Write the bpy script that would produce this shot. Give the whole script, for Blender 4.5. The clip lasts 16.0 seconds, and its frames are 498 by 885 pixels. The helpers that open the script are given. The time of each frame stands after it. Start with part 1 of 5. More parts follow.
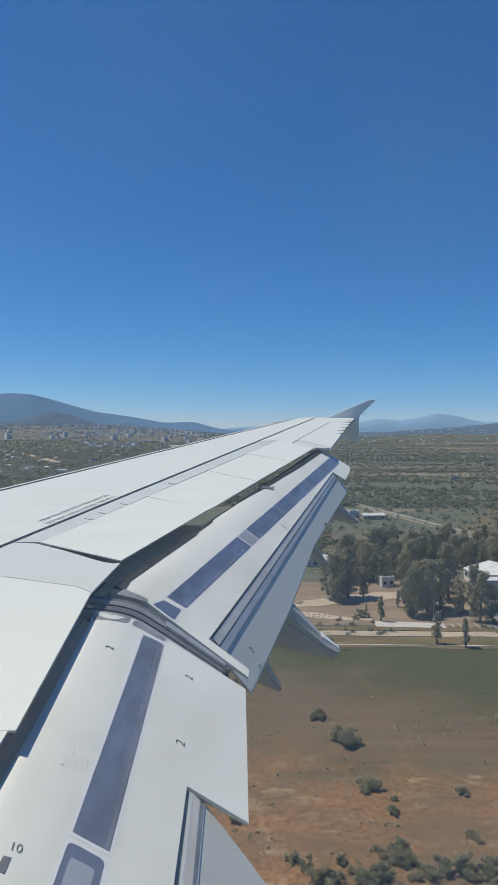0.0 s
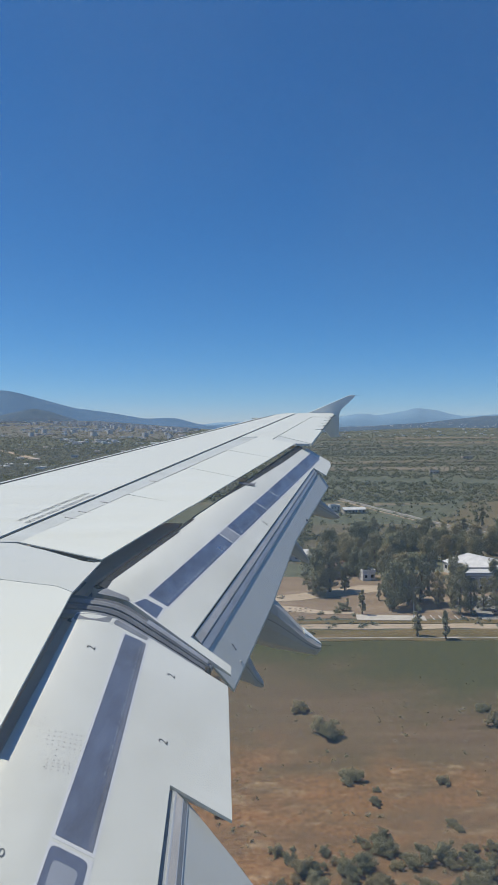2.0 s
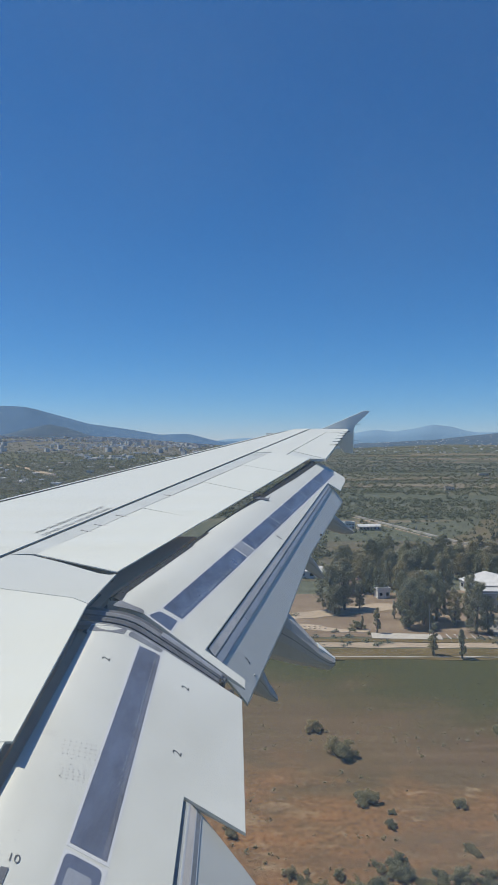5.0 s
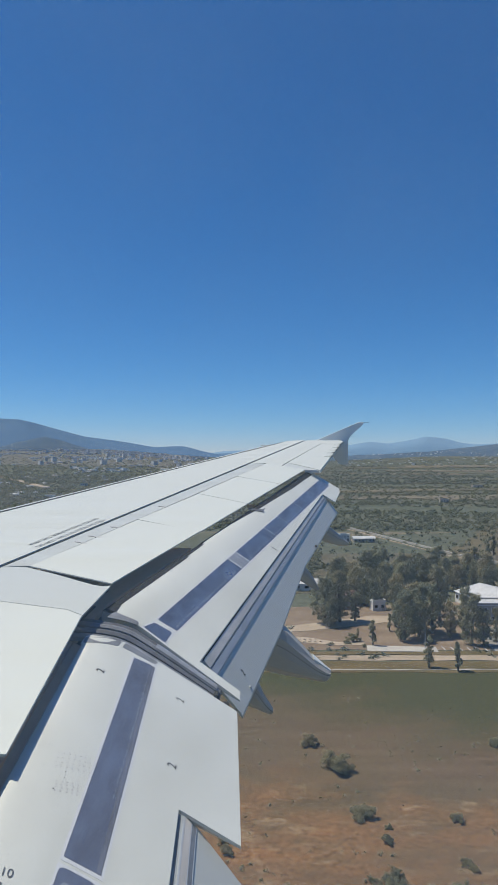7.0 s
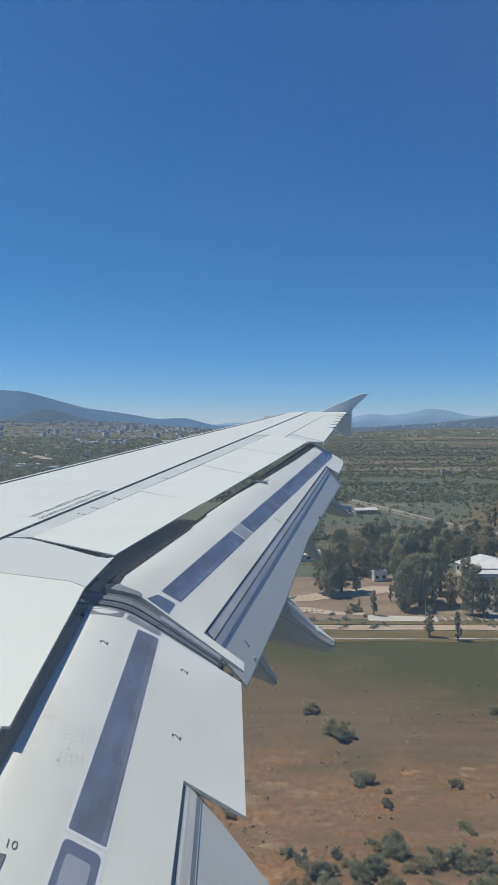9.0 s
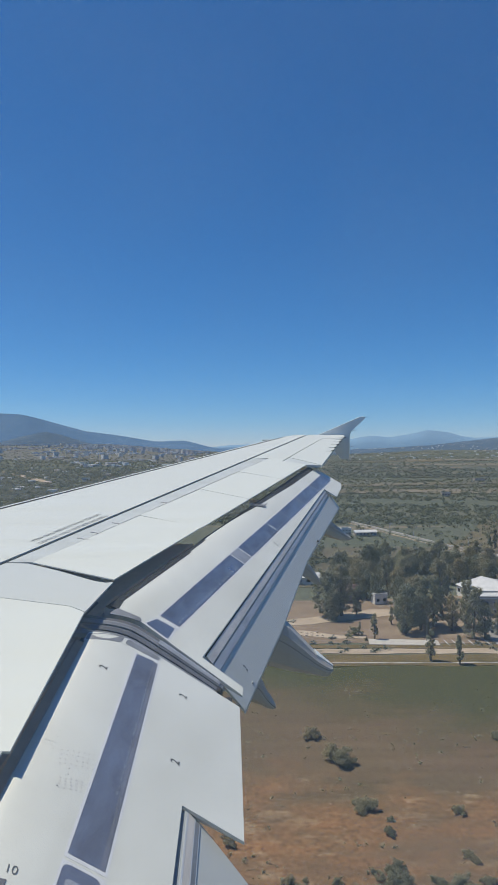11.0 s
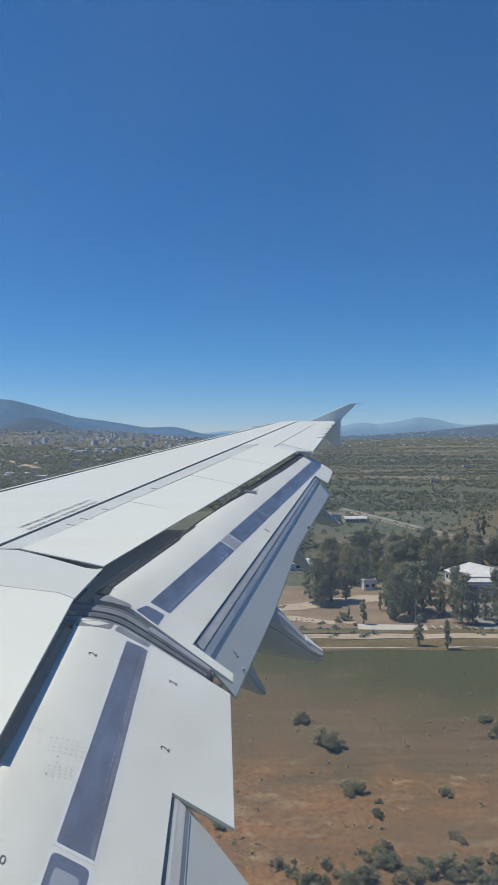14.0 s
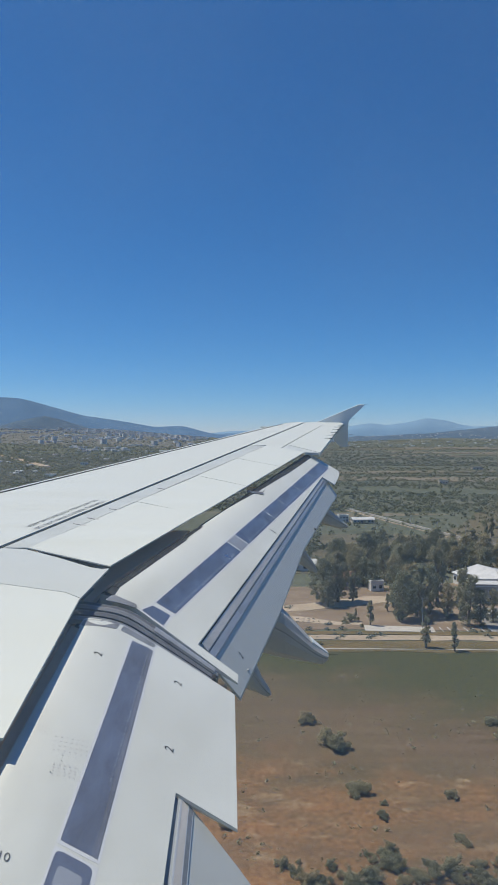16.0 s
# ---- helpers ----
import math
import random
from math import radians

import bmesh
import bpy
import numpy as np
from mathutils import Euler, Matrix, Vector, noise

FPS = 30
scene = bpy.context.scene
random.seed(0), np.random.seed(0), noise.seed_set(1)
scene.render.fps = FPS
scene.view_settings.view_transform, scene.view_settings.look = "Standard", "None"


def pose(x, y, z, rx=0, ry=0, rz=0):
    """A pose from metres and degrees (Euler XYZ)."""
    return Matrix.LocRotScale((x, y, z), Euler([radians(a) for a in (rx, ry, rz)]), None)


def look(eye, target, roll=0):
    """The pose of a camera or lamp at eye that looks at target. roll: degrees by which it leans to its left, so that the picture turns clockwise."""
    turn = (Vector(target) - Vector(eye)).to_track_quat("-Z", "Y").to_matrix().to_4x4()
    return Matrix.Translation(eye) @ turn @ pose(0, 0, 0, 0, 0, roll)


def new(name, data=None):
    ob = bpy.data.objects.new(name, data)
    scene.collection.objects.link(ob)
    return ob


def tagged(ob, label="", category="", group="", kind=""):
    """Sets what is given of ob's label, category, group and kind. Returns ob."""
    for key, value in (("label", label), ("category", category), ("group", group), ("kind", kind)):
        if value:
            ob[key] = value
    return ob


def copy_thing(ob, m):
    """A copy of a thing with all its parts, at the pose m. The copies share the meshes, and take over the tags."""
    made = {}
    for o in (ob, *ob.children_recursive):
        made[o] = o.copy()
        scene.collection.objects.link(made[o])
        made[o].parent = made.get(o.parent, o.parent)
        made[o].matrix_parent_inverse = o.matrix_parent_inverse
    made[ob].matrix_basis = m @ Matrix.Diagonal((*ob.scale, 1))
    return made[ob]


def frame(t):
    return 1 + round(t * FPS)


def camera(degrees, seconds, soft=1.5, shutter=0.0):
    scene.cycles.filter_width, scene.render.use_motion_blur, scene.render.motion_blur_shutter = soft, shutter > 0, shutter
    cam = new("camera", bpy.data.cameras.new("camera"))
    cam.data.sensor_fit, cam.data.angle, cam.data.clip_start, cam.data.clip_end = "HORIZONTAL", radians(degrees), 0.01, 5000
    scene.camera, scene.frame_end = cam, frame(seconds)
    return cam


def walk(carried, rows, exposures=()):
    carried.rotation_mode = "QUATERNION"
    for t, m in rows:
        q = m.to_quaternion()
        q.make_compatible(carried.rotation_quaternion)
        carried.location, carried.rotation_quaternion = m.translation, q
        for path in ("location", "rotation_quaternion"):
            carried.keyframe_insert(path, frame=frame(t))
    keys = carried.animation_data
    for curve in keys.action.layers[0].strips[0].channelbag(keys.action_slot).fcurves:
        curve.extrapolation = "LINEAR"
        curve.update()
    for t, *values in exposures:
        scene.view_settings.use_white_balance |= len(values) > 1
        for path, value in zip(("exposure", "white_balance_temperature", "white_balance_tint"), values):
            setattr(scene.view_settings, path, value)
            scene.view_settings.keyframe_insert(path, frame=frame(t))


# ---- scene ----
cam = camera(40.98, 16.0, soft=1.25)
PATH = [
    (0, pose(0.002, 0.050, 45.013, 88.979, -0.362, -0.374)),
    (0.5, pose(0.005, 0.057, 45.022, 88.598, -0.435, -0.028)),
    (1, pose(0.002, 0.068, 45.012, 88.459, 0.468, -1.016)),
    (1.5, pose(-0.004, 0.074, 45.016, 88.484, 0.183, -1.958)),
    (2, pose(0.003, 0.053, 45.028, 88.588, 0.024, -2.031)),
    (2.5, pose(-0.004, 0.042, 45.005, 89.424, 0.092, -1.743)),
    (3, pose(-0.004, 0.016, 44.998, 90.703, 0.100, -1.443)),
    (3.5, pose(-0.005, 0.004, 44.989, 91.541, 0.158, -1.193)),
    (4, pose(0.007, -0.004, 45.013, 90.922, -0.176, -0.595)),
    (6.3, pose(-0.008, 0.033, 44.997, 89.771, 0.100, -1.314)),
    (6.5, pose(-0.003, 0.028, 44.996, 90.227, 0.123, -1.360)),
    (7, pose(-0.000, 0.002, 44.997, 91.030, 0.001, -1.262)),
    (7.5, pose(-0.001, -0.004, 45.003, 91.198, -0.173, -0.899)),
    (8, pose(0.007, 0.037, 45.013, 89.768, 0.004, -0.940)),
    (8.5, pose(0.002, 0.071, 45.025, 88.018, -0.221, -0.780)),
    (9, pose(-0.012, 0.086, 44.988, 88.613, -0.017, -1.064)),
    (11.3, pose(-0.002, 0.003, 45.013, 90.565, 0.192, -1.135)),
    (11.5, pose(-0.005, 0.036, 45.005, 89.795, 0.033, -1.120)),
    (12, pose(-0.015, 0.070, 45.009, 88.492, -0.313, -1.237)),
    (12.5, pose(0.002, 0.076, 45.008, 88.675, -0.164, -1.075)),
    (13, pose(-0.002, 0.054, 44.998, 89.493, -0.027, -1.336)),
    (13.5, pose(-0.004, 0.064, 44.989, 89.580, 0.124, -1.585)),
    (14, pose(-0.006, 0.055, 45.008, 89.354, 0.004, -1.953)),
    (14.5, pose(0.001, 0.021, 45.002, 90.307, 0.315, -1.973)),
    (15, pose(0.009, 0.000, 45.004, 91.130, 0.251, -1.899)),
    (15.5, pose(0.006, 0.009, 45.040, 89.882, -0.459, -1.627)),
    (16, pose(0.005, 0.041, 45.021, 89.351, -0.405, -1.258)),
]
walk(cam, PATH)

# ---------------------------------------------------------------- light
SUN_TO = Vector((-0.50, 0.14, 1.0)).normalized()
sun_elev = math.asin(SUN_TO.z)
sun_rot = math.atan2(SUN_TO.x, SUN_TO.y)

world = bpy.data.worlds.new("World")
scene.world = world
world.use_nodes = True
wn = world.node_tree.nodes
sky = wn.new("ShaderNodeTexSky")
sky.sky_type = "NISHITA"
sky.sun_disc = False
sky.sun_elevation = sun_elev
sky.sun_rotation = sun_rot
sky.altitude = 2500
sky.air_density = 1.05
sky.dust_density = 0.0
sky.ozone_density = 3.0
wn["Background"].inputs["Strength"].default_value = 0.083
# dry hazy air: the red part climbs faster towards the horizon, the blue part slower
wl = world.node_tree.links
split, join = wn.new("ShaderNodeSeparateColor"), wn.new("ShaderNodeCombineColor")
wl.new(sky.outputs[0], split.inputs[0])
for i, (gain, power) in enumerate(((0.242, 1.54), (0.792, 1.03), (1.52, 0.865))):
    p, g = wn.new("ShaderNodeMath"), wn.new("ShaderNodeMath")
    p.operation, g.operation = "POWER", "MULTIPLY"
    p.inputs[1].default_value, g.inputs[1].default_value = power, gain
    wl.new(split.outputs[i], p.inputs[0])
    wl.new(p.outputs[0], g.inputs[0])
    wl.new(g.outputs[0], join.inputs[i])
wl.new(join.outputs[0], wn["Background"].inputs["Color"])

sun_data = bpy.data.lights.new("sun", "SUN")
sun_data.energy = 4.5
sun_data.angle = radians(0.53)
sun_data.color = (1.0, 0.935, 0.79)
sun = new("sun", sun_data)
sun.matrix_world = look(SUN_TO * 100, (0, 0, 0))

scene.view_settings.exposure = 0.0

ALT = 45.0                       # eye height over the fields


# ---------------------------------------------------------------- materials
def material(name):
    m = bpy.data.materials.new(name)
    m.use_nodes = True
    return m, m.node_tree.nodes, m.node_tree.links, m.node_tree.nodes["Principled BSDF"]


def tex_noise(n, l, scale, detail=4.0, rough=0.55, stretch=None, source="Object", distort=0.0):
    t = n.new("ShaderNodeTexNoise")
    t.inputs["Scale"].default_value = scale
    t.inputs["Detail"].default_value = detail
    t.inputs["Roughness"].default_value = rough
    t.inputs["Distortion"].default_value = distort
    if source == "World":
        co = n.new("ShaderNodeNewGeometry").outputs["Position"]
    else:
        co = n.new("ShaderNodeTexCoord").outputs[source]
    if stretch:
        mp = n.new("ShaderNodeMapping")
        mp.inputs["Scale"].default_value = stretch
        l.new(co, mp.inputs["Vector"])
        co = mp.outputs["Vector"]
    l.new(co, t.inputs["Vector"])
    return t.outputs["Fac"]


def ramp(n, l, fac, stops):
    r = n.new("ShaderNodeValToRGB")
    while len(r.color_ramp.elements) < len(stops):
        r.color_ramp.elements.new(0.5)
    for e, (p, c) in zip(r.color_ramp.elements, stops):
        e.position = p
        e.color = (*c, 1) if len(c) == 3 else c
    l.new(fac, r.inputs["Fac"])
    return r.outputs["Color"]


def mix(n, l, fac, a, b, mode="MIX"):
    m = n.new("ShaderNodeMix")
    m.data_type = "RGBA"
    m.blend_type = mode
    for s, v in ((m.inputs[0], fac), (m.inputs[6], a), (m.inputs[7], b)):
        if isinstance(v, (int, float)):
            s.default_value = v
        elif isinstance(v, tuple):
            s.default_value = (*v, 1)
        else:
            l.new(v, s)
    return m.outputs[2]


def math_node(n, l, op, a, b=0.0):
    m = n.new("ShaderNodeMath")
    m.operation = op
    for s, v in zip(m.inputs, (a, b)):
        if isinstance(v, (int, float)):
            s.default_value = v
        else:
            l.new(v, s)
    return m.outputs[0]


def map_range(n, l, v, a, b, c=0.0, d=1.0):
    m = n.new("ShaderNodeMapRange")
    l.new(v, m.inputs[0])
    for i, x in enumerate((a, b, c, d)):
        m.inputs[i + 1].default_value = x
    return m.outputs[0]


def bump(n, l, bsdf, height, strength, distance):
    b = n.new("ShaderNodeBump")
    b.inputs["Strength"].default_value = strength
    b.inputs["Distance"].default_value = distance
    l.new(height, b.inputs["Height"])
    l.new(b.outputs[0], bsdf.inputs["Normal"])


def paint(name, colour, rough=0.38, dirt=0.10, streak=(0.25, 4.0, 1.0), spec=0.5):
    """Aircraft paint: faint grime in airflow streaks, fine specks and slightly wavy sheet."""
    colour = tuple(c * k for c, k in zip(colour, (0.972, 1.0, 0.975)))
    m, n, l, b = material(name)
    big = tex_noise(n, l, 1.3, 5, 0.6, streak)
    small = tex_noise(n, l, 38.0, 3, 0.6)
    dark = tuple(c * (1 - dirt) * k for c, k in zip(colour, (1.0, 0.99, 0.965)))
    base = mix(n, l, map_range(n, l, big, 0.38, 0.72), colour, dark)
    base = mix(n, l, map_range(n, l, small, 0.60, 0.82, 0, 0.35), base, tuple(c * 0.86 for c in colour))
    l.new(base, b.inputs["Base Color"])
    l.new(map_range(n, l, big, 0.2, 0.8, rough - 0.06, rough + 0.1), b.inputs["Roughness"])
    b.inputs["Specular IOR Level"].default_value = spec
    wave = tex_noise(n, l, 2.2, 2, 0.5)
    bump(n, l, b, wave, 0.12, 0.012)
    return m


def bare_metal(name, colour, rough=0.3, smear=0.25, metal=0.5):
    m, n, l, b = material(name)
    s = tex_noise(n, l, 6.0, 6, 0.65, (1.0, 0.35, 1.0))
    f = tex_noise(n, l, 60.0, 3, 0.6)
    base = mix(n, l, map_range(n, l, s, 0.35, 0.75), colour, tuple(c * (1 - smear) for c in colour))
    base = mix(n, l, map_range(n, l, f, 0.66, 0.8, 0, 0.5), base, tuple(min(1, c * 1.5) for c in colour))
    l.new(base, b.inputs["Base Color"])
    b.inputs["Metallic"].default_value = metal
    l.new(map_range(n, l, s, 0.25, 0.8, rough - 0.08, rough + 0.14), b.inputs["Roughness"])
    bump(n, l, b, f, 0.05, 0.004)
    return m


def plain(name, colour, rough=0.7, vary=0.2, scale=14.0, metal=0.0, spec=0.5):
    m, n, l, b = material(name)
    f = tex_noise(n, l, scale, 5, 0.6)
    l.new(mix(n, l, map_range(n, l, f, 0.3, 0.75), colour, tuple(c * (1 - vary) for c in colour)), b.inputs["Base Color"])
    b.inputs["Roughness"].default_value = rough
    b.inputs["Metallic"].default_value = metal
    b.inputs["Specular IOR Level"].default_value = spec
    return m


M_white = paint("wing_white_paint", (0.62, 0.63, 0.61), 0.45, 0.07)
M_spoiler = paint("spoiler_white_paint", (0.635, 0.645, 0.62), 0.45, 0.05)
M_grey = paint("wing_grey_paint", (0.54, 0.555, 0.555), 0.45, 0.07)
M_fence = paint("fence_white_paint", (0.80, 0.81, 0.815), 0.30, 0.05)
M_hinge = paint("hinge_strip_paint", (0.53, 0.545, 0.545), 0.45, 0.16, (1.0, 2.0, 1.0))
M_flap = paint("flap_white_paint", (0.715, 0.715, 0.69), 0.45, 0.17, (1.4, 0.8, 1.0))
M_tab = paint("tab_grey_paint", (0.60, 0.60, 0.585), 0.5, 0.08, spec=0.35)
M_fairing = paint("fairing_grey_paint", (0.50, 0.455, 0.42), 0.42, 0.16, spec=0.35)
M_band = bare_metal("bare_wear_strip", (0.475, 0.46, 0.475), 0.36, 0.45, 0.75)
# bluer copy of M_band, with the reflected sky put into its colour
M_band_outer = bare_metal("wear_strip_sky_tint", (0.455, 0.475, 0.515), 0.32, 0.5, 0.8)
M_bright = bare_metal("polished_strip", (0.62, 0.62, 0.61), 0.32, 0.4)
M_dull = bare_metal("dull_seal_metal", (0.30, 0.31, 0.33), 0.5, 0.45, 0.2)
M_gun = bare_metal("weathered_seal_metal", (0.185, 0.19, 0.205), 0.5, 0.45, 0.2)
M_seam = plain("dark_seal", (0.040, 0.038, 0.036), 0.85, spec=0.08)
# near-black colour for the painted shade on the flap nose
M_nose_shade = plain("painted_nose_shade", (0.045, 0.046, 0.05), 0.85, 0.35, 5.0, spec=0.08)
M_shroud = plain("shroud_primer", (0.74, 0.62, 0.50), 0.7, spec=0.15)
M_sealant = plain("pale_sealant", (0.66, 0.68, 0.70), 0.5, 0.1)
M_sealed = bare_metal("worn_pale_plate", (0.84, 0.77, 0.68), 0.45, 0.35, 0.1)
M_tabstrip = bare_metal("scuffed_tab_strip", (0.60, 0.60, 0.60), 0.45, 0.35, 0.3)
M_mark = plain("black_stencil", (0.03, 0.03, 0.035), 0.6)
M_fastener = plain("fastener_grey", (0.50, 0.495, 0.485), 0.5)
M_pale_mark = plain("faded_stencil", (0.12, 0.125, 0.13), 0.6)


# ---------------------------------------------------------------- builders
def mesh_object(name, bm, mat, parent=None, smooth=False):
    bmesh.ops.recalc_face_normals(bm, faces=bm.faces)
    me = bpy.data.meshes.new(name)
    bm.to_mesh(me)
    bm.free()
    if mat is not None:
        me.materials.append(mat)
    if smooth:
        for p in me.polygons:
            p.use_smooth = True
        me.set_sharp_from_angle(angle=radians(28))
    ob = new(name, me)
    if parent is not None:
        ob.parent = parent
    return ob


def part(name, bm, mat, parent, label="", smooth=False):
    ob = mesh_object(name, bm, mat, parent, smooth)
    return tagged(ob, label) if label else ob


def empty(name, loc=(0, 0, 0)):
    ob = new(name)
    ob.empty_display_size = 0.2
    ob.location = loc
    return ob


def prism(top, bottom):
    """A solid between two matching rings of points."""
    bm = bmesh.new()
    a = [bm.verts.new(p) for p in top]
    b = [bm.verts.new(p) for p in bottom]
    bm.faces.new(a)
    bm.faces.new(b[::-1])
    k = len(a)
    for i in range(k):
        bm.faces.new((a[i], b[i], b[(i + 1) % k], a[(i + 1) % k]))
    return bm


def loft(rings, caps=True):
    bm = bmesh.new()
    rows = [[bm.verts.new(p) for p in r] for r in rings]
    k = len(rings[0])
    for a, b in zip(rows, rows[1:]):
        for i in range(k):
            bm.faces.new((a[i], a[(i + 1) % k], b[(i + 1) % k], b[i]))
    if caps:
        bm.faces.new(rows[0])
        bm.faces.new(rows[-1][::-1])
    return bm


def box(cx, cy, cz, sx, sy, sz, bev=0.0):
    bm = bmesh.new()
    bmesh.ops.create_cube(bm, size=1, matrix=Matrix.LocRotScale((cx, cy, cz), None, (sx, sy, sz)))
    if bev:
        bmesh.ops.bevel(bm, geom=bm.edges[:], offset=bev, segments=2, affect="EDGES", profile=0.5)
    return bm


def add_box(bm, m, sx, sy, sz):
    bmesh.ops.create_cube(bm, size=1, matrix=m @ Matrix.Diagonal((sx, sy, sz, 1)))


def rounded(ring, r, steps=3):
    """The plan outline with its corners rounded."""
    out = []
    k = len(ring)
    for i in range(k):
        p, q, s = (Vector(ring[(i + j) % k]) for j in (-1, 0, 1))
        a, b = (p - q), (s - q)
        ra = min(r, a.length * 0.45, b.length * 0.45)
        a, b = q + a.normalized() * ra, q + b.normalized() * ra
        for j in range(steps + 1):
            t = j / steps
            out.append(tuple(a * (1 - t) ** 2 + q * 2 * t * (1 - t) + b * t * t))
    return out


# ---------------------------------------------------------------- the wing's surfaces (x aft, y outboard, z up from the eye)
DIH, WZ0 = 0.137, -1.77


def wing_z(x, y):
    return ALT + WZ0 + DIH * y


def le_x(y):
    return -2.878 + 0.553 * (y - 8.263)


def spar_x(y):
    return -2.031 + 0.387 * (y - 5.843)


def hinge_x(y):
    return -1.782 + 0.395 * (y - 5.824)


def spoiler_te_x(y):
    return -0.976 + 0.3755 * (y - 5.331)


def plane_from(a, b, c):
    a, b, c = Vector(a), Vector(b), Vector(c)
    nn = (b - a).cross(c - a)
    return lambda x, y: ALT + (nn.dot(a) - nn.x * x - nn.y * y) / nn.z


flap_z = plane_from((-1.062, 4.705, -1.175), (-1.025, 3.052, -1.402), (0.020, 4.620, -1.772))
outer_z = plane_from((1.224, 11.091, -0.311), (-0.901, 5.112, -1.160), (0.049, 4.780, -1.738))


def flap_top(x, y):
    """Upper side of the inboard flap: flat, rounding off towards its nose."""
    return flap_z(x, y) - 0.55 * max(0.0, -0.72 - x) ** 2


tab_z = plane_from((-0.261, 4.933, -1.565), (1.369, 10.337, -0.653), (0.063, 4.950, -1.928))

wing = tagged(empty("airliner_wing", (0, 0, ALT)), "white airliner wing with lowered flaps and an arrow-shaped tip fence", "aircraft wing")


def wing_part(name, bm, mat, label="", parent=None, smooth=False):
    """A part of the wing; its code works in world metres."""
    ob = part(name, bm, mat, parent or wing, label, smooth)
    ob.matrix_parent_inverse = Matrix.Translation((0, 0, -ALT))
    return ob


def plate(ring, zf, thick, lift=0.0, r=0.0):
    ring = rounded(ring, r) if r else ring
    return prism([(x, y, zf(x, y) + lift) for x, y in ring], [(x, y, zf(x, y) + lift - thick) for x, y in ring])


def wing_thickness(y):
    return 0.12 * (7.2 - 0.345 * y)


# main skin in front of the black seam, with the rounded nose; the slat is a separate strip
def nose_section(y, x0, x1, steps=5):
    """From the front edge of the panel back over the top and along the belly."""
    th = wing_thickness(y)
    top, low = [], []
    for i in range(steps + 1):
        x = x0 + (x1 - x0) * i / steps
        d = (x - le_x(y)) / 0.55
        drop = 0.055 * max(0.0, 1 - d) ** 2
        top.append((x, y, wing_z(x, y) - drop))
        f = min(1.0, max(0.0, (x - le_x(y)) / 1.2))
        low.append((x, y, wing_z(x, y) - drop - 0.03 - th * 0.85 * math.sqrt(f)))
    return top + low[::-1]


stations = [-0.7 + (15.29 + 0.7) * i / 16 for i in range(17)]
wing_part("wing_skin", loft([nose_section(y, le_x(y) + 0.16, spar_x(y) - 0.02) for y in stations]), M_white,
          "white upper wing skin", smooth=True)


def slat_section(y):
    x = le_x(y)
    ring = []
    for a in range(0, 181, 20):
        t = radians(a)
        ring.append((x + 0.145 - 0.19 * math.sin(t), y, wing_z(x, y) - 0.028 - 0.085 + 0.085 * math.cos(t) * (1 if a < 90 else 1.3)))
    return ring


cuts = [-0.7, 2.4, 5.2, 7.75, 10.2, 12.6, 14.75]
for a, b in zip(cuts, cuts[1:]):
    wing_part("slat", loft([slat_section(a + 0.012 + (b - a - 0.024) * i / 3) for i in range(4)]), M_white, smooth=True)
wing_part("slat_seam", plate([(le_x(y) + 0.13, y) for y in (-0.7, 15.2)] + [(le_x(y) + 0.18, y) for y in (15.2, -0.7)],
                             lambda x, y: wing_z(x, y) - 0.04, 0.02), M_seam)
# small tracks that stand out of the nose
for y in (11.3, 14.6):
    wing_part("slat_track", box(le_x(y) + 0.02, y, wing_z(0, y) - 0.035, 0.15, 0.10, 0.03, 0.010), M_grey)

# dark shroud beneath the seams, then the panels behind the seam
wing_part("shroud", plate([(spar_x(-0.7) - 0.1, -0.7), (spar_x(15.2) - 0.1, 15.2), (2.38, 15.2), (2.28, 14.5), (1.30, 11.25), (0.80, 10.95),
                           (-1.14, 5.50), (-1.12, 5.36), (-1.2, 4.80), (-1.3, 4.7), (-1.3, -0.7)], lambda x, y: wing_z(x, y) - 0.055, 0.05), M_shroud)


wing_part("cove_panel", plate([(-2.9, -0.7), (-2.6, 4.0), (spar_x(7.0), 7.0), (spoiler_te_x(7.0) - 0.10, 7.0), (spoiler_te_x(5.4) - 0.06, 5.4), (-1.12, 4.65), (-1.12, 4.0), (-1.15, -0.7)],
                              lambda x, y: wing_z(x, y) - 0.17, 0.04), M_shroud)
wing_part("cove_floor", plate([(-1.09, -0.7), (-1.11, 4.66), (-0.99, 4.68), (-0.965, -0.7)], lambda x, y: flap_z(x, y) - 0.15, 0.03), M_shroud)


def strip(y0, y1, fa, fb, zf, thick, lift=0.0):
    return plate([(fa(y0), y0), (fa(y1), y1), (fb(y1), y1), (fb(y0), y0)], zf, thick, lift)


wing_part("skin_seam", strip(-0.7, 15.2, lambda y: spar_x(y) - 0.018, lambda y: spar_x(y) + 0.026, wing_z, 0.02, -0.012), M_seam)
nose_z = lambda x, y: wing_z(x, y) - 0.055 * max(0.0, 1 - (x - le_x(y)) / 0.55) ** 2
wing_part("slat_gap", strip(-0.7, 15.0, lambda y: le_x(y) + 0.165, lambda y: le_x(y) + 0.245, nose_z, 0.006, 0.003), M_seam)
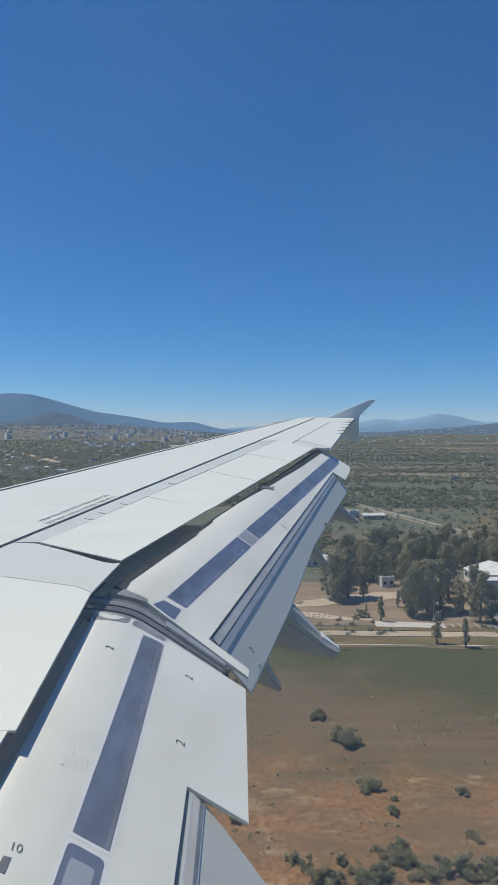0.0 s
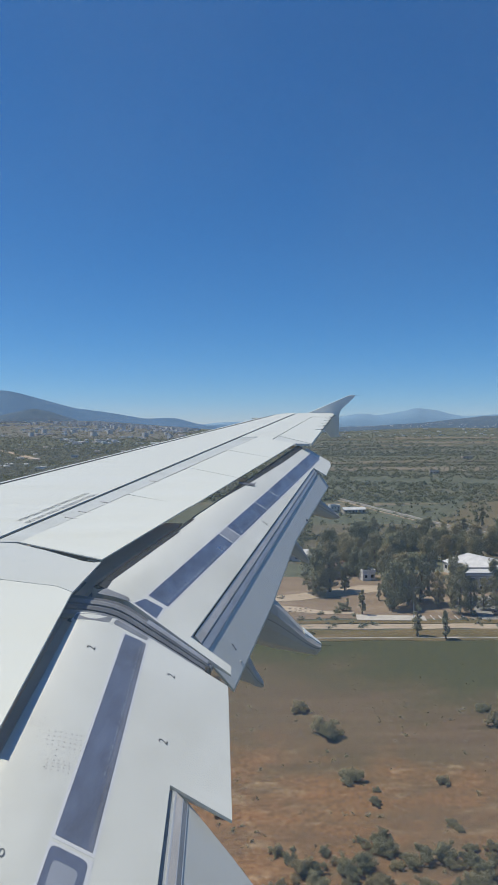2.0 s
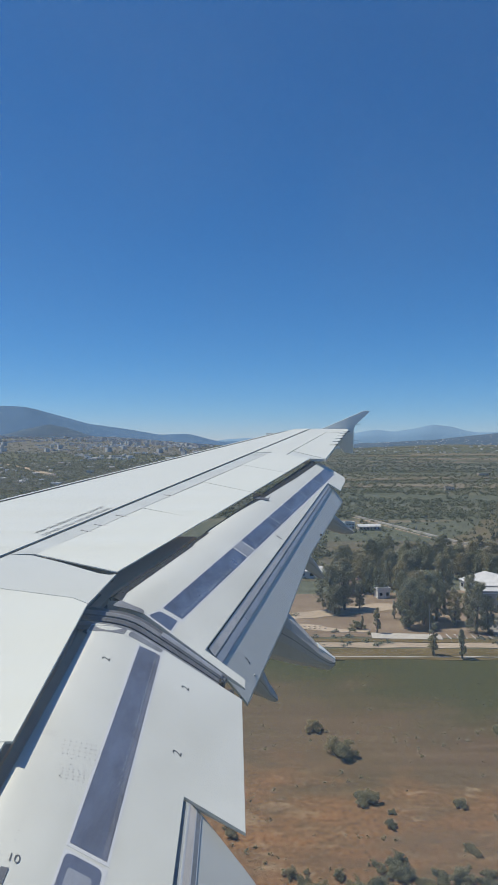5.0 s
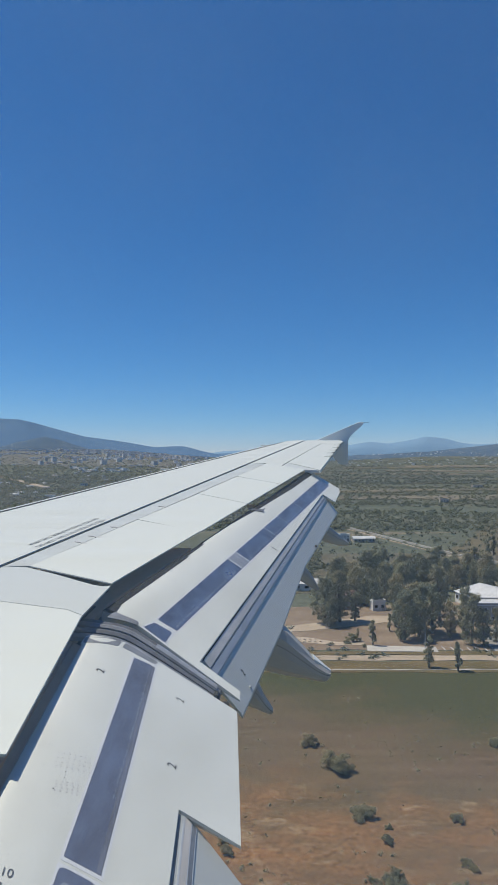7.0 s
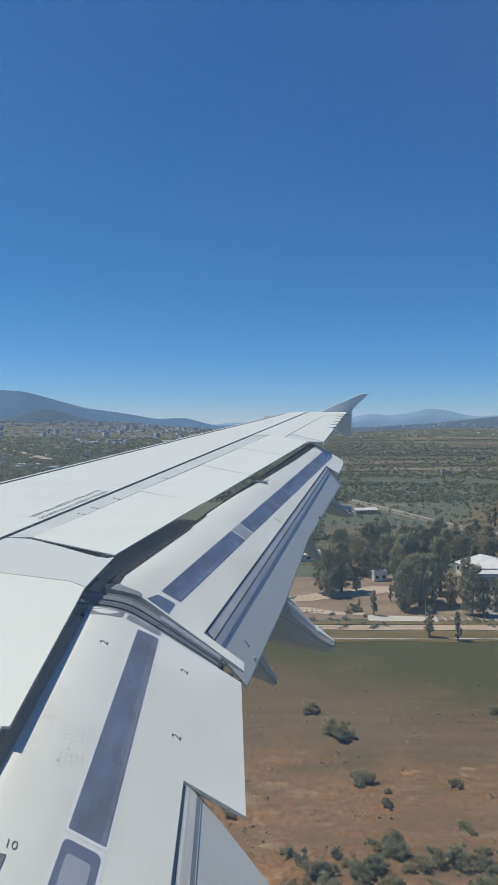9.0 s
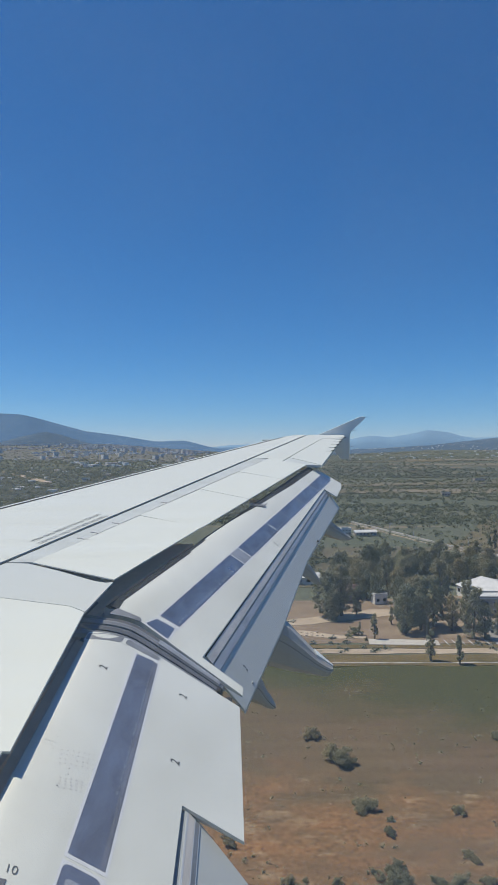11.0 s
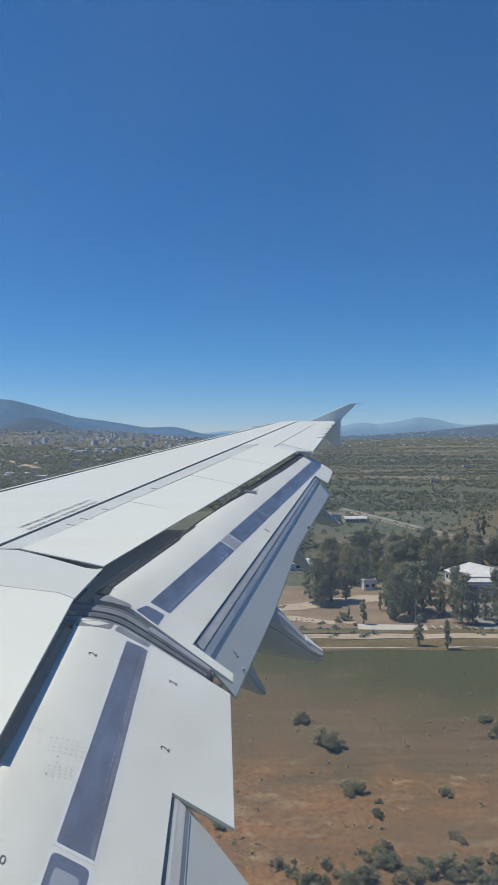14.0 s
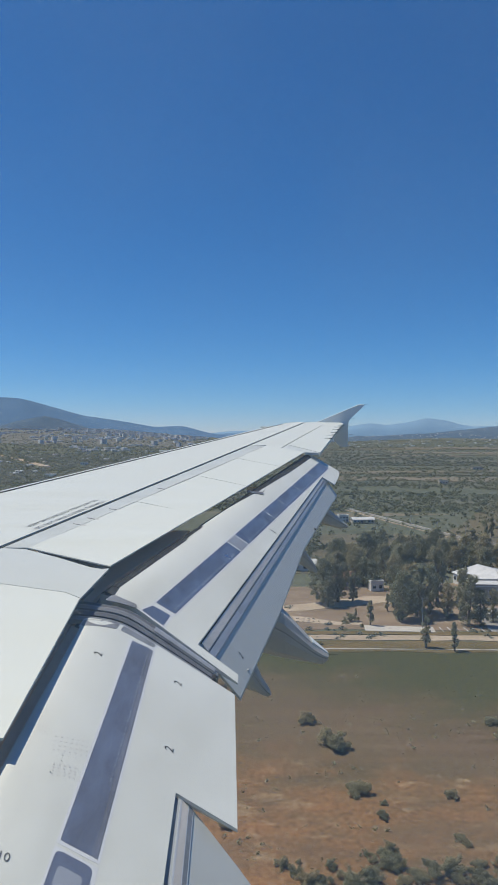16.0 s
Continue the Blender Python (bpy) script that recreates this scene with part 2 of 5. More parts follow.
# grey strip between the seam and the spoiler hinges
wing_part("hinge_strip", strip(5.86, 11.7, lambda y: spar_x(y) + 0.03, lambda y: hinge_x(y) - 0.006, wing_z, 0.03, -0.004), M_hinge)
for y in (6.60, 6.82, 7.20, 8.22):
    x = hinge_x(y) - 0.03
    wing_part("hinge_cover", plate([(x - 0.07, y + 0.02), (x + 0.07, y - 0.06), (x + 0.075, y - 0.035), (x - 0.065, y + 0.045)], wing_z, 0.012, 0.004), M_fastener)

# spoilers: front corner on the hinge line, rear corner on the trailing edge
edges = [((-1.782, 5.824), (-0.976, 5.331)), ((-1.10, 7.539), (-0.357, 6.980)), ((-0.50, 9.03), (0.165, 8.37)),
         ((0.03, 10.40), (0.675, 9.72)), ((0.555, 11.74), (1.165, 11.03))]
for (f0, t0), (f1, t1) in zip(edges, edges[1:]):
    g = 0.012
    up = 0.012 if f0[1] < 6 else 0.004
    ring = [(f0[0] + g, f0[1] + g), (f1[0] + g, f1[1] - g), (t1[0] - 0.002, t1[1] - 0.007), (t0[0] + 0.002, t0[1] + 0.007)]
    hx, hy = 0.368, 0.930

    def raised(x, y, up=up):
        d = (x - hinge_x(y)) * hy
        return wing_z(x, y) + 0.002 + up * max(0, d)
    sp = wing_part("spoiler", prism([(x, y, raised(x, y)) for x, y in ring], [(x, y, raised(x, y) - 0.010) for x, y in ring]), M_spoiler, "white spoiler panel, closed")
# fixed panels inboard of the spoilers
wing_part("fixed_panel", plate([(spar_x(5.84) + 0.035, 5.84), (-1.790, 5.812), (-1.50, 5.625), (-1.25, 5.44), (-1.12, 5.345), (-1.03, 5.31), (-0.978, 5.327), (-1.062, 4.712), (-1.195, 4.822), (-1.74, 4.998), (spar_x(5.202) + 0.035, 5.202)],
                                wing_z, 0.012, -0.002), M_grey, "grey fixed panel")
wing_part("fixed_panel", plate([(spar_x(5.19) + 0.035, 5.19), (-1.74, 4.986), (-1.195, 4.810), (-1.064, 4.698), (-1.027, 3.052), (spar_x(3.052) + 0.035, 3.052)],
                                wing_z, 0.012), M_spoiler, "white inboard fixed panel")
wing_part("fixed_panel", plate([(spar_x(3.05) + 0.035, 3.050), (-1.062, 3.050), (-1.055, 2.0), (-1.05, -0.7), (spar_x(-0.7) + 0.035, -0.7)], wing_z, 0.012), M_spoiler, "white inboard fixed panel")

# added dark plate: stops sun leaking through the panel gap and darkens it
wing_part("gap_seal", plate([(-1.80, 5.86), (-0.995, 5.37), (-1.0, 5.27), (-1.12, 5.27), (-1.80, 5.70)], lambda x, y: wing_z(x, y) - 0.03, 0.012), M_seam)

# outer wing behind the seam: fixed skin, aileron and tip
wing_part("outer_skin", plate([(spar_x(11.70) + 0.03, 11.70), (0.560, 11.76), (0.80, 11.45), (0.935, 11.87), (1.895, 14.62), (2.33, 14.56), (2.47, 15.10), (2.44, 15.28), (spar_x(15.28) + 0.03, 15.28)],
                              wing_z, 0.05), M_white)
wing_part("aileron", plate([(0.955, 11.86), (1.425, 11.02), (2.32, 14.53), (1.905, 14.60)], wing_z, 0.05, 0.0), M_white, "white aileron")
wing_part("flap_end_skin", plate([(0.815, 11.43), (1.175, 11.04), (1.405, 11.02), (0.945, 11.84)], wing_z, 0.04, -0.004), M_grey)
for x, y in ((2.385, 14.72), (2.265, 14.39), (2.165, 14.0), (2.05, 13.55), (1.93, 13.13), (1.81, 12.65)):
    wing_part("wick_base", plate([(x - 0.10, y + 0.05), (x - 0.10, y - 0.05), (x + 0.035, y - 0.03), (x + 0.035, y + 0.03)], wing_z, 0.03, 0.010), M_white)
    wing_part("static_wick", box(x + 0.020, y - 0.045, wing_z(x, y) + 0.006, 0.055, 0.030, 0.012), M_seam)

# tip fence, above and below the wing tip
fence = [(1.83, 0.30), (2.85, 0.735), (2.905, 0.745), (2.995, 0.735), (2.96, 0.69), (2.655, 0.40), (2.62, 0.31), (2.612, -0.225), (2.595, -0.24), (2.435, -0.235), (2.28, -0.07), (2.05, 0.20)]
rings = []
for off, k in ((-0.022, 0.985), (-0.012, 1.0), (0.012, 1.0), (0.022, 0.985)):
    rings.append([(2.5 + (x - 2.5) * k, 15.29 + 0.06 * abs(z - 0.3) + off, ALT + 0.3 + (z - 0.3) * k) for x, z in fence])
wing_part("tip_fence", loft(rings), M_fence, "grey arrow-shaped tip fence")
for x, z in ((2.99, 0.735), (2.66, 0.42), (2.615, 0.05), (2.61, -0.225)):
    wing_part("static_wick", box(x + 0.05, 15.3, ALT + z, 0.13, 0.008, 0.006), M_seam)

# ---------------------------------------------------------------- inboard flap
def end_bulge(x):
    """How far the curved outboard end of the flap reaches beyond its front corner."""
    return float(np.interp(x, (-1.28, -1.05, -0.88, -0.757, -0.515, -0.28, 0.02), (0.0, 0.055, 0.118, 0.152, 0.125, 0.088, 0.022)))


def flap_section(y, te, slant=0.0, thick=0.16, bulge=0.0):
    """Closed ring: nose under the wing, flat top, thin trailing edge."""
    ring = []
    for x, dz in ((-1.035, -0.16), (-1.04, -0.08), (-1.035, -0.03), (-1.02, -0.008), (-0.995, 0), (-0.96, 0), (-0.92, 0), (-0.88, 0), (-0.80, 0), (-0.72, 0), (-0.5, 0), (te, 0)):
        yy = y + slant * (x + 0.27) + bulge * end_bulge(x)
        ring.append((x, yy, flap_top(x, yy) + dz))
    for x, k in ((te, 0.10), (-0.5, 0.55), (-0.8, 0.95), (-0.97, 0.9)):
        yy = y + slant * (x + 0.27) + bulge * end_bulge(x)
        ring.append((x, yy, flap_z(x, yy) - thick * k - (0.06 if x == -0.97 else 0)))
    return ring


flap = wing_part("inboard_flap", loft([flap_section(-0.6, -0.280), flap_section(3.36, -0.276), flap_section(3.385, 0.034, -0.17), flap_section(4.60, 0.020, bulge=1.0)]),
                 M_flap, "white inboard flap, lowered", smooth=True)


def on_flap(name, ring, mat, lift, label="", r=0.0, thick=0.004):
    bm = plate(ring, flap_top, thick, lift, r)
    return flap_child(name, bm, mat, flap, label)


def flap_child(name, bm, mat, parent, label=""):
    ob = part(name, bm, mat, parent, label)
    ob.parent = parent
    return ob


on_flap("wear_border", [(-0.698, 4.615), (-0.532, 4.640), (-0.526, 2.715), (-0.700, 2.715)], M_sealant, 0.0010)
on_flap("wear_strip", [(-0.684, 4.60), (-0.570, 4.622), (-0.560, 2.735), (-0.688, 2.735)], M_band, 0.0020, "blue-grey bare metal wear strip", 0.006)
M_scuff = bare_metal("scuffed_strip_edge", (0.42, 0.41, 0.43), 0.42, 0.5, 0.6)
on_flap("wear_edge", [(-0.5695, 4.612), (-0.543, 4.616), (-0.537, 2.735), (-0.5595, 2.735)], M_scuff, 0.0020)
scuffs = random.Random(12)
for i in range(24):
    y0 = 4.50 - 0.056 * i + scuffs.uniform(-0.012, 0.012)
    w = scuffs.uniform(0.001, 0.005)
    on_flap("wear_tooth", [(-0.572 - w, y0), (-0.5695, y0 + 0.004), (-0.569, y0 - 0.026), (-0.571 - w * 0.5, y0 - 0.024)], M_bright, 0.0030)
on_flap("wear_border", [(-0.700, 2.70), (-0.526, 2.70), (-0.52, 0.6), (-0.700, 0.6)], M_sealant, 0.0010)
on_flap("wear_strip", [(-0.690, 2.685), (-0.543, 2.685), (-0.535, 0.62), (-0.690, 0.62)], M_band, 0.0020, "blue-grey bare metal wear strip", 0.03)
on_flap("wear_pad", [(-0.665, 2.62), (-0.570, 2.62), (-0.565, 1.2), (-0.665, 1.2)], M_bright, 0.0030, "dull bright centre of the wear strip", 0.02)
# end plate with two seal caps
on_flap("end_cap", [(-1.02, 4.535), (-0.90, 4.60), (-0.80, 4.65), (-0.79, 4.745), (-0.90, 4.70), (-1.02, 4.63)], M_dull, 0.0020, "", 0.02)
on_flap("end_cap", [(-0.775, 4.66), (-0.55, 4.66), (-0.53, 4.715), (-0.65, 4.735), (-0.765, 4.745)], M_dull, 0.0020, "", 0.02)
on_flap("cap_border", [(-1.03, 4.515), (-0.78, 4.64), (-0.545, 4.642), (-0.515, 4.71), (-0.65, 4.745), (-0.765, 4.752), (-0.90, 4.712), (-1.02, 4.645)], M_sealant, 0.0008)

# rivets and fasteners
def rivets(spots, zf, parent, size, mat):
    for x, y in spots:
        bm = bmesh.new()
        up = Vector((zf(x - 0.01, y) - zf(x + 0.01, y), zf(x, y - 0.01) - zf(x, y + 0.01), 0.02)).normalized()
        bmesh.ops.create_cone(bm, cap_ends=True, segments=8, radius1=size, radius2=size * 0.9, depth=0.0014,
                              matrix=Matrix.Translation((x, y, zf(x, y))) @ up.to_track_quat("Z", "Y").to_matrix().to_4x4())
        flap_child("rivet", bm, mat, parent)


row = [(-0.963 + 0.0435 * (4.644 - y), y) for y in (4.66 - 0.052 * i for i in range(40))]
rivets(row, flap_top, flap, 0.0042, M_fastener)
rnd = random.Random(4)
fasteners = [(-0.862 + 0.024 * i + 0.004 * j + rnd.uniform(-0.003, 0.003), 3.325 + 0.010 * i - 0.034 * j + rnd.uniform(-0.003, 0.003)) for i in range(7) for j in range(4)]
fasteners += [(-0.820 + 0.023 * i + 0.003 * j + rnd.uniform(-0.003, 0.003), 3.130 + 0.009 * i - 0.022 * j + rnd.uniform(-0.003, 0.003)) for i in range(5) for j in range(4)]
fasteners += [(-0.955 + 0.018 * i, 3.36 - 0.03 * j) for i in range(3) for j in range(2)]
rivets(fasteners, flap_top, flap, 0.0050, M_fastener)
rivets([(-0.82, 3.07), (-0.80, 3.21), (-0.795, 3.17)], flap_top, flap, 0.0042, M_pale_mark)

# inner tab behind the cut in the flap
inner_tab_z = plane_from((-0.262, 3.30, -1.80), (-0.262, 0.60, -2.17), (0.030, 3.05, -2.115))
tab1 = wing_part("flap_tab", plate([(-0.262, 3.36), (-0.24, 3.385), (-0.189, 3.367), (-0.089, 3.326), (0.034, 3.274), (0.14, 3.22), (0.14, -0.6), (-0.262, -0.6)], inner_tab_z, 0.03), M_tab, "grey slotted tab of the inboard flap")
for a, b, mt in ((-0.250, -0.241, M_sealant), (-0.240, -0.212, M_sealed), (-0.2115, -0.208, M_sealant), (-0.2075, -0.189, M_dull), (-0.1885, -0.1855, M_sealant)):
    flap_child("tab_nose_strip", plate([(a, 3.36), (b, 3.345 + 0.4 * (-0.19 - b)), (b + 0.004, -0.5), (a, -0.5)], inner_tab_z, 0.01, 0.006), mt, tab1)

flap_child("slot_floor", plate([(-0.30, 3.35), (-0.244, 3.35), (-0.244, -0.6), (-0.31, -0.6)], inner_tab_z, 0.01, -0.004), M_gun, flap)

# ---------------------------------------------------------------- outboard flap, in its own span and chord metres
GX, GY = -0.901, 5.112


def gxy(s, c):
    return GX + 0.335 * s + 0.942 * c, GY + 0.942 * s - 0.335 * c


def gpt(s, c, lift=0.0):
    x, y = gxy(s, c)
    return x, y, outer_z(x, y) + lift - 0.55 * max(0.0, 0.25 * (1 - 0.075 * s) - c) ** 2


def c_slot(s):
    return 0.665 - 0.0488 * s


def c_te(s):
    return 1.006 - 0.0742 * s


def outer_section(s, te, th=0.13):
    k = 1 - 0.075 * s
    ring = []
    for c, dz in ((-0.105, -0.12), (-0.108, -0.06), (-0.100, -0.025), (-0.075, -0.006), (-0.04, 0), (0.0, 0), (0.05, 0), (0.10, 0), (0.18, 0), (0.25, 0)):
        x, y, z = gpt(s, c * k)
        ring.append((x, y, z + dz * k))
    ring.append(gpt(s, te))
    ring.append(gpt(s, te, -0.015))
    ring.append(gpt(s, 0.35 * te, -th * 0.8 * k))
    ring.append(gpt(s, 0.0, -th * 1.3 * k))
    return ring


outer = wing_part("outboard_flap", loft([outer_section(-0.02, c_te(0)), outer_section(0.065, c_te(0.065) - 0.02), outer_section(0.07, c_slot(0.07)),
                                        outer_section(2, c_slot(2)), outer_section(4, c_slot(4)), outer_section(5.70, c_slot(5.70)), outer_section(5.705, c_te(5.705)),
                                        outer_section(6.34, c_te(6.34)), outer_section(6.52, c_te(6.52) - 0.03)]),
                  M_flap, "white outboard flap, lowered", smooth=True)


def on_outer(name, ring, mat, lift, label="", r=0.0):
    ring = rounded(ring, r) if r else ring
    bm = prism([gpt(s, c, lift) for s, c in ring], [gpt(s, c, lift - 0.004) for s, c in ring])
    return flap_child(name, bm, mat, outer, label)


def band_a(s):
    return 0.2585 - 0.0102 * (s - 0.168)


def band_b(s):
    return 0.410 - 0.0085 * (s - 0.202)


on_outer("wear_border", [(-0.015, 0.222), (0.145, 0.25), (0.185, 0.41), (-0.015, 0.43)], M_sealant, 0.0010)
spans = [(0.19, 1.81), (1.83, 2.05), (2.07, 3.09), (3.108, 3.69), (3.708, 4.52), (4.538, 5.43), (5.448, 6.34)]
for i, (a, b) in enumerate(spans):
    on_outer("wear_border", [(a - 0.009, band_a(a) - 0.012), (b + 0.009, band_a(b) - 0.012), (b + 0.009, band_b(b) + 0.012), (a - 0.009, band_b(a) + 0.012)], M_sealant, 0.0010)
    bright = i == 1
    on_outer("wear_strip", [(a, band_a(a)), (b, band_a(b)), (b, band_b(b)), (a + (0.03 if i == 0 else 0.0), band_b(a))], M_bright if bright else M_band_outer, 0.0020,
             "dull bright metal joint plate" if bright else "blue-grey bare metal wear strip", 0.012)
    if not bright:
        tr = random.Random(i)
        for j in range(int((b - a - 0.1) / 0.07)):
            s0 = a + 0.06 + j * 0.07 + tr.uniform(-0.014, 0.014)
            e = tr.uniform(0.006, 0.018)
            on_outer("wear_tooth", [(s0, band_b(s0) - 0.030), (s0 + 0.028, band_b(s0) - 0.031), (s0 + 0.034, band_b(s0) - 0.030 + e), (s0, band_b(s0) - 0.030 + e)], M_bright, 0.0030)
on_outer("wear_strip", [(0.00, 0.235), (0.13, 0.262), (0.165, 0.395), (0.0, 0.415)], M_band_outer, 0.0020, "blue-grey bare metal wear strip", 0.015)


def nose_cover(a, b, ca, cb):
    """A thin strip that follows the curved nose of the flap."""
    rings = []
    for i in range(7):
        s = a + (b - a) * i / 6
        c, k = ca + (cb - ca) * i / 6, 1 - 0.075 * s
        rings.append([gpt(s, -0.098 * k, -0.018 * k), gpt(s, -0.074 * k, 0.000), gpt(s, min(-0.04 * k, c - 0.002), 0.003), gpt(s, c, 0.003), gpt(s, c, -0.004), gpt(s, -0.09 * k, -0.03)])
    return loft(rings)


# dark strips standing in for the spoilers' cast shadow on the flap nose
for a, b, ca, cb in ((-0.02, 0.10, 0.015, -0.012), (0.105, 1.44, -0.020, -0.018), (1.445, 1.86, -0.034, -0.034), (1.865, 2.70, -0.070, -0.052), (2.705, 3.55, -0.050, 0.0), (3.555, 5.10, 0.004, 0.052), (5.105, 6.40, 0.052, 0.06)):
    flap_child("nose_seal", nose_cover(a, b, ca, cb), M_nose_shade, outer)
on_outer("seal_finger", [(3.46, -0.10), (3.64, 0.06), (3.56, 0.085), (3.40, -0.07)], M_gun, 0.012, "dark seal finger")
on_outer("end_mark", [(3.55, 0.045), (3.75, 0.045), (3.75, 0.052), (3.55, 0.052)], M_pale_mark, 0.003)

# slotted tab of the outboard flap
tab2 = wing_part("flap_tab", plate([(-0.262, 4.965), (1.375, 10.40), (1.47, 10.47), (1.605, 10.37), (0.831, 7.851), (0.435, 6.281), (0.063, 4.955)], tab_z, 0.025), M_tab,
                 "grey slotted tab of the outboard flap")


def tab_strip(f0, f1, mat, lift=0.008, y0=5.02, y1=10.33):
    def p(f, y):
        t = (y - 4.94) / (10.36 - 4.94)
        xa = -0.262 + (1.372 + 0.262) * t
        return (xa + f * (1 - 0.45 * t), y - 0.10 * f)
    flap_child("tab_nose_strip", plate([p(f0, y0), p(f0, y1), p(f1, y1), p(f1, y0)], tab_z, 0.01, lift), mat, tab2)


tab_strip(-0.02, 0.004, M_seam, 0.004)
flap_child("slot_floor", prism([gpt(a, c_slot(a) + b, -0.052) for a, b in ((0.08, -0.08), (5.69, -0.06), (5.69, 0.03), (0.08, 0.04))],
                               [gpt(a, c_slot(a) + b, -0.07) for a, b in ((0.08, -0.08), (5.69, -0.06), (5.69, 0.03), (0.08, 0.04))]), M_seam, outer)
tab_strip(0.000, 0.010, M_seam, 0.019)
tab_strip(0.011, 0.058, M_sealed, 0.020)
tab_strip(0.060, 0.064, M_dull)
cuts = [5.02, 5.75, 6.55, 7.4, 8.2, 9.05, 9.9, 10.33]
for a, b in zip(cuts, cuts[1:]):
    tab_strip(0.066, 0.104, M_tabstrip, 0.015, a, b - 0.025)
    tab_strip(0.068, 0.104, M_sealant, 0.014, b - 0.022, b - 0.004)
flap_child("tab_fitting", box(0.125, 5.28, tab_z(0.125, 5.28), 0.012, 0.05, 0.012, 0.003), M_bright, tab2)
flap_child("tab_fitting", box(1.05, 8.6, tab_z(1.05, 8.6), 0.02, 0.12, 0.02, 0.004), M_seam, tab2)

# curved seals that close the joint between the two flaps
def flap_edge(u):
    x = -1.02 + 0.90 * u
    y = 4.60 + end_bulge(x)
    return Vector((x, y, flap_top(x, y) - 0.012))


def outer_edge(u):
    c = 0.0 + 0.87 * u
    sp = float(np.interp(c, (-0.25, 0.0, 0.1, 0.2, 0.43, 0.9), (-0.24, -0.15, -0.085, -0.045, -0.028, -0.02)))
    x, y = gxy(sp, c)
    return Vector((x, y, gpt(sp, c)[2] - 0.010))


def seal(t0, t1, lift, mat, u0=-0.22, u1=1.0, name="joint_seal"):
    rings = []
    for i in range(17):
        u = u0 + (u1 - u0) * i / 16
        a, b = flap_edge(u), outer_edge(u)
        sag = Vector((0, 0, lift))
        p, q = a.lerp(b, t0) + sag, a.lerp(b, t1) + sag
        m = (p + q) / 2 + Vector((0, 0, 0.008))
        rings.append([p, m, q, q - Vector((0, 0, 0.03)), p - Vector((0, 0, 0.03))])
    return wing_part(name, loft(rings), mat, smooth=False)


wing_part("joint_floor", plate([(-1.26, 4.45), (-1.26, 5.40), (-0.82, 5.22), (-0.72, 4.72), (-0.95, 4.45)], lambda x, y: min(flap_z(x, y), outer_z(x, y)) - 0.13, 0.02), M_gun)
seal(0.00, 0.20, -0.004, M_dull)
seal(0.21, 0.30, -0.020, M_seam)
seal(0.30, 0.52, -0.006, M_gun)
seal(0.53, 0.60, -0.022, M_seam)
seal(0.60, 0.80, -0.004, M_dull)
seal(0.81, 0.98, -0.010, M_gun)
seal(0.62, 0.86, 0.012, M_bright, 0.45, 0.97)
on_outer("joint_cap", [(-0.135, 0.0), (-0.02, 0.005), (0.015, 0.19), (-0.03, 0.205), (-0.07, 0.12)], M_dull, 0.006, "streaked grey end cap", 0.02)
for x, y, dz, a, b in ((-0.125, 4.70, -0.035, 0.035, 0.09), (-0.06, 4.68, -0.06, 0.05, 0.07), (0.0, 4.70, -0.085, 0.04, 0.05)):
    wing_part("seal_fitting", box(x, y, flap_z(x, y) + dz + 0.02, a, b, 0.06, 0.012), M_seam)

# ---------------------------------------------------------------- flap track fairings
def fairing(y, rows, width, label, tip=None):
    """rows: x, top and bottom height; a keeled hull with a blunt stern."""
    rings = []
    for x, zt, zb in rows:
        h = zt - zb
        w = width * min(1.0, 0.35 + h / 0.55)
        prof = ((0.0, 1.0), (0.36, 0.97), (0.50, 0.78), (0.50, 0.45), (0.40, 0.16), (0.20, 0.02), (0.0, 0.0))
        ring = [(x, y + k * w, ALT + zb + f * h) for k, f in prof] + [(x, y - k * w, ALT + zb + f * h) for k, f in prof[-2:0:-1]]
        rings.append(ring)
    ob = wing_part("flap_track_fairing", loft(rings), M_fairing, label)
    seam = []
    for x, zt, zb in rows[2:]:
        h = zt - zb
        w = width * min(1.0, 0.35 + h / 0.55)
        seam.append((x, y - 0.497 * w, ALT + zb + 0.62 * h, ))
    rings = [[(x, yy - 0.002, z - 0.003), (x, yy - 0.002, z + 0.003), (x, yy + 0.02, z + 0.003), (x, yy + 0.02, z - 0.003)] for x, yy, z in seam]
    flap_child("fairing_seam", loft(rings), M_gun, ob)
    # white plate that paints in the sunlit end of the fairing
    if tip:
        (x0, z0), (x1, z1) = tip
        w = width * 0.27
        flap_child("fairing_sunlit_end", prism([(x0, y - w, ALT + z0 + 0.012), (x1, y - w * 0.3, ALT + z1 + 0.012), (x1, y + w * 0.3, ALT + z1 + 0.012), (x0, y + w, ALT + z0 + 0.012)],
                                        [(x0, y - w, ALT + z0 - 0.03), (x1, y - w * 0.3, ALT + z1 - 0.03), (x1, y + w * 0.3, ALT + z1 - 0.03), (x0, y + w, ALT + z0 - 0.03)]), M_fence, ob, "sunlit end of the fairing, painted white")
        flap_child("drain_wick", box(x1 + 0.045, y, ALT + z1 - 0.012, 0.11, 0.005, 0.005), M_seam, ob)
    return ob


fairing(6.5, [(-1.7, -1.05, -1.15), (-1.2, -1.05, -1.45), (-0.5, -1.15, -1.80), (0.1, -1.40, -2.04), (0.50, -1.685, -2.135), (0.78, -1.985, -2.185), (0.87, -2.055, -2.203), (0.905, -2.083, -2.183), (0.93, -2.105, -2.14)], 0.34,
        "grey canoe-shaped flap track fairing with its sunlit end painted white", ((0.765, -1.973), (0.935, -2.106)))
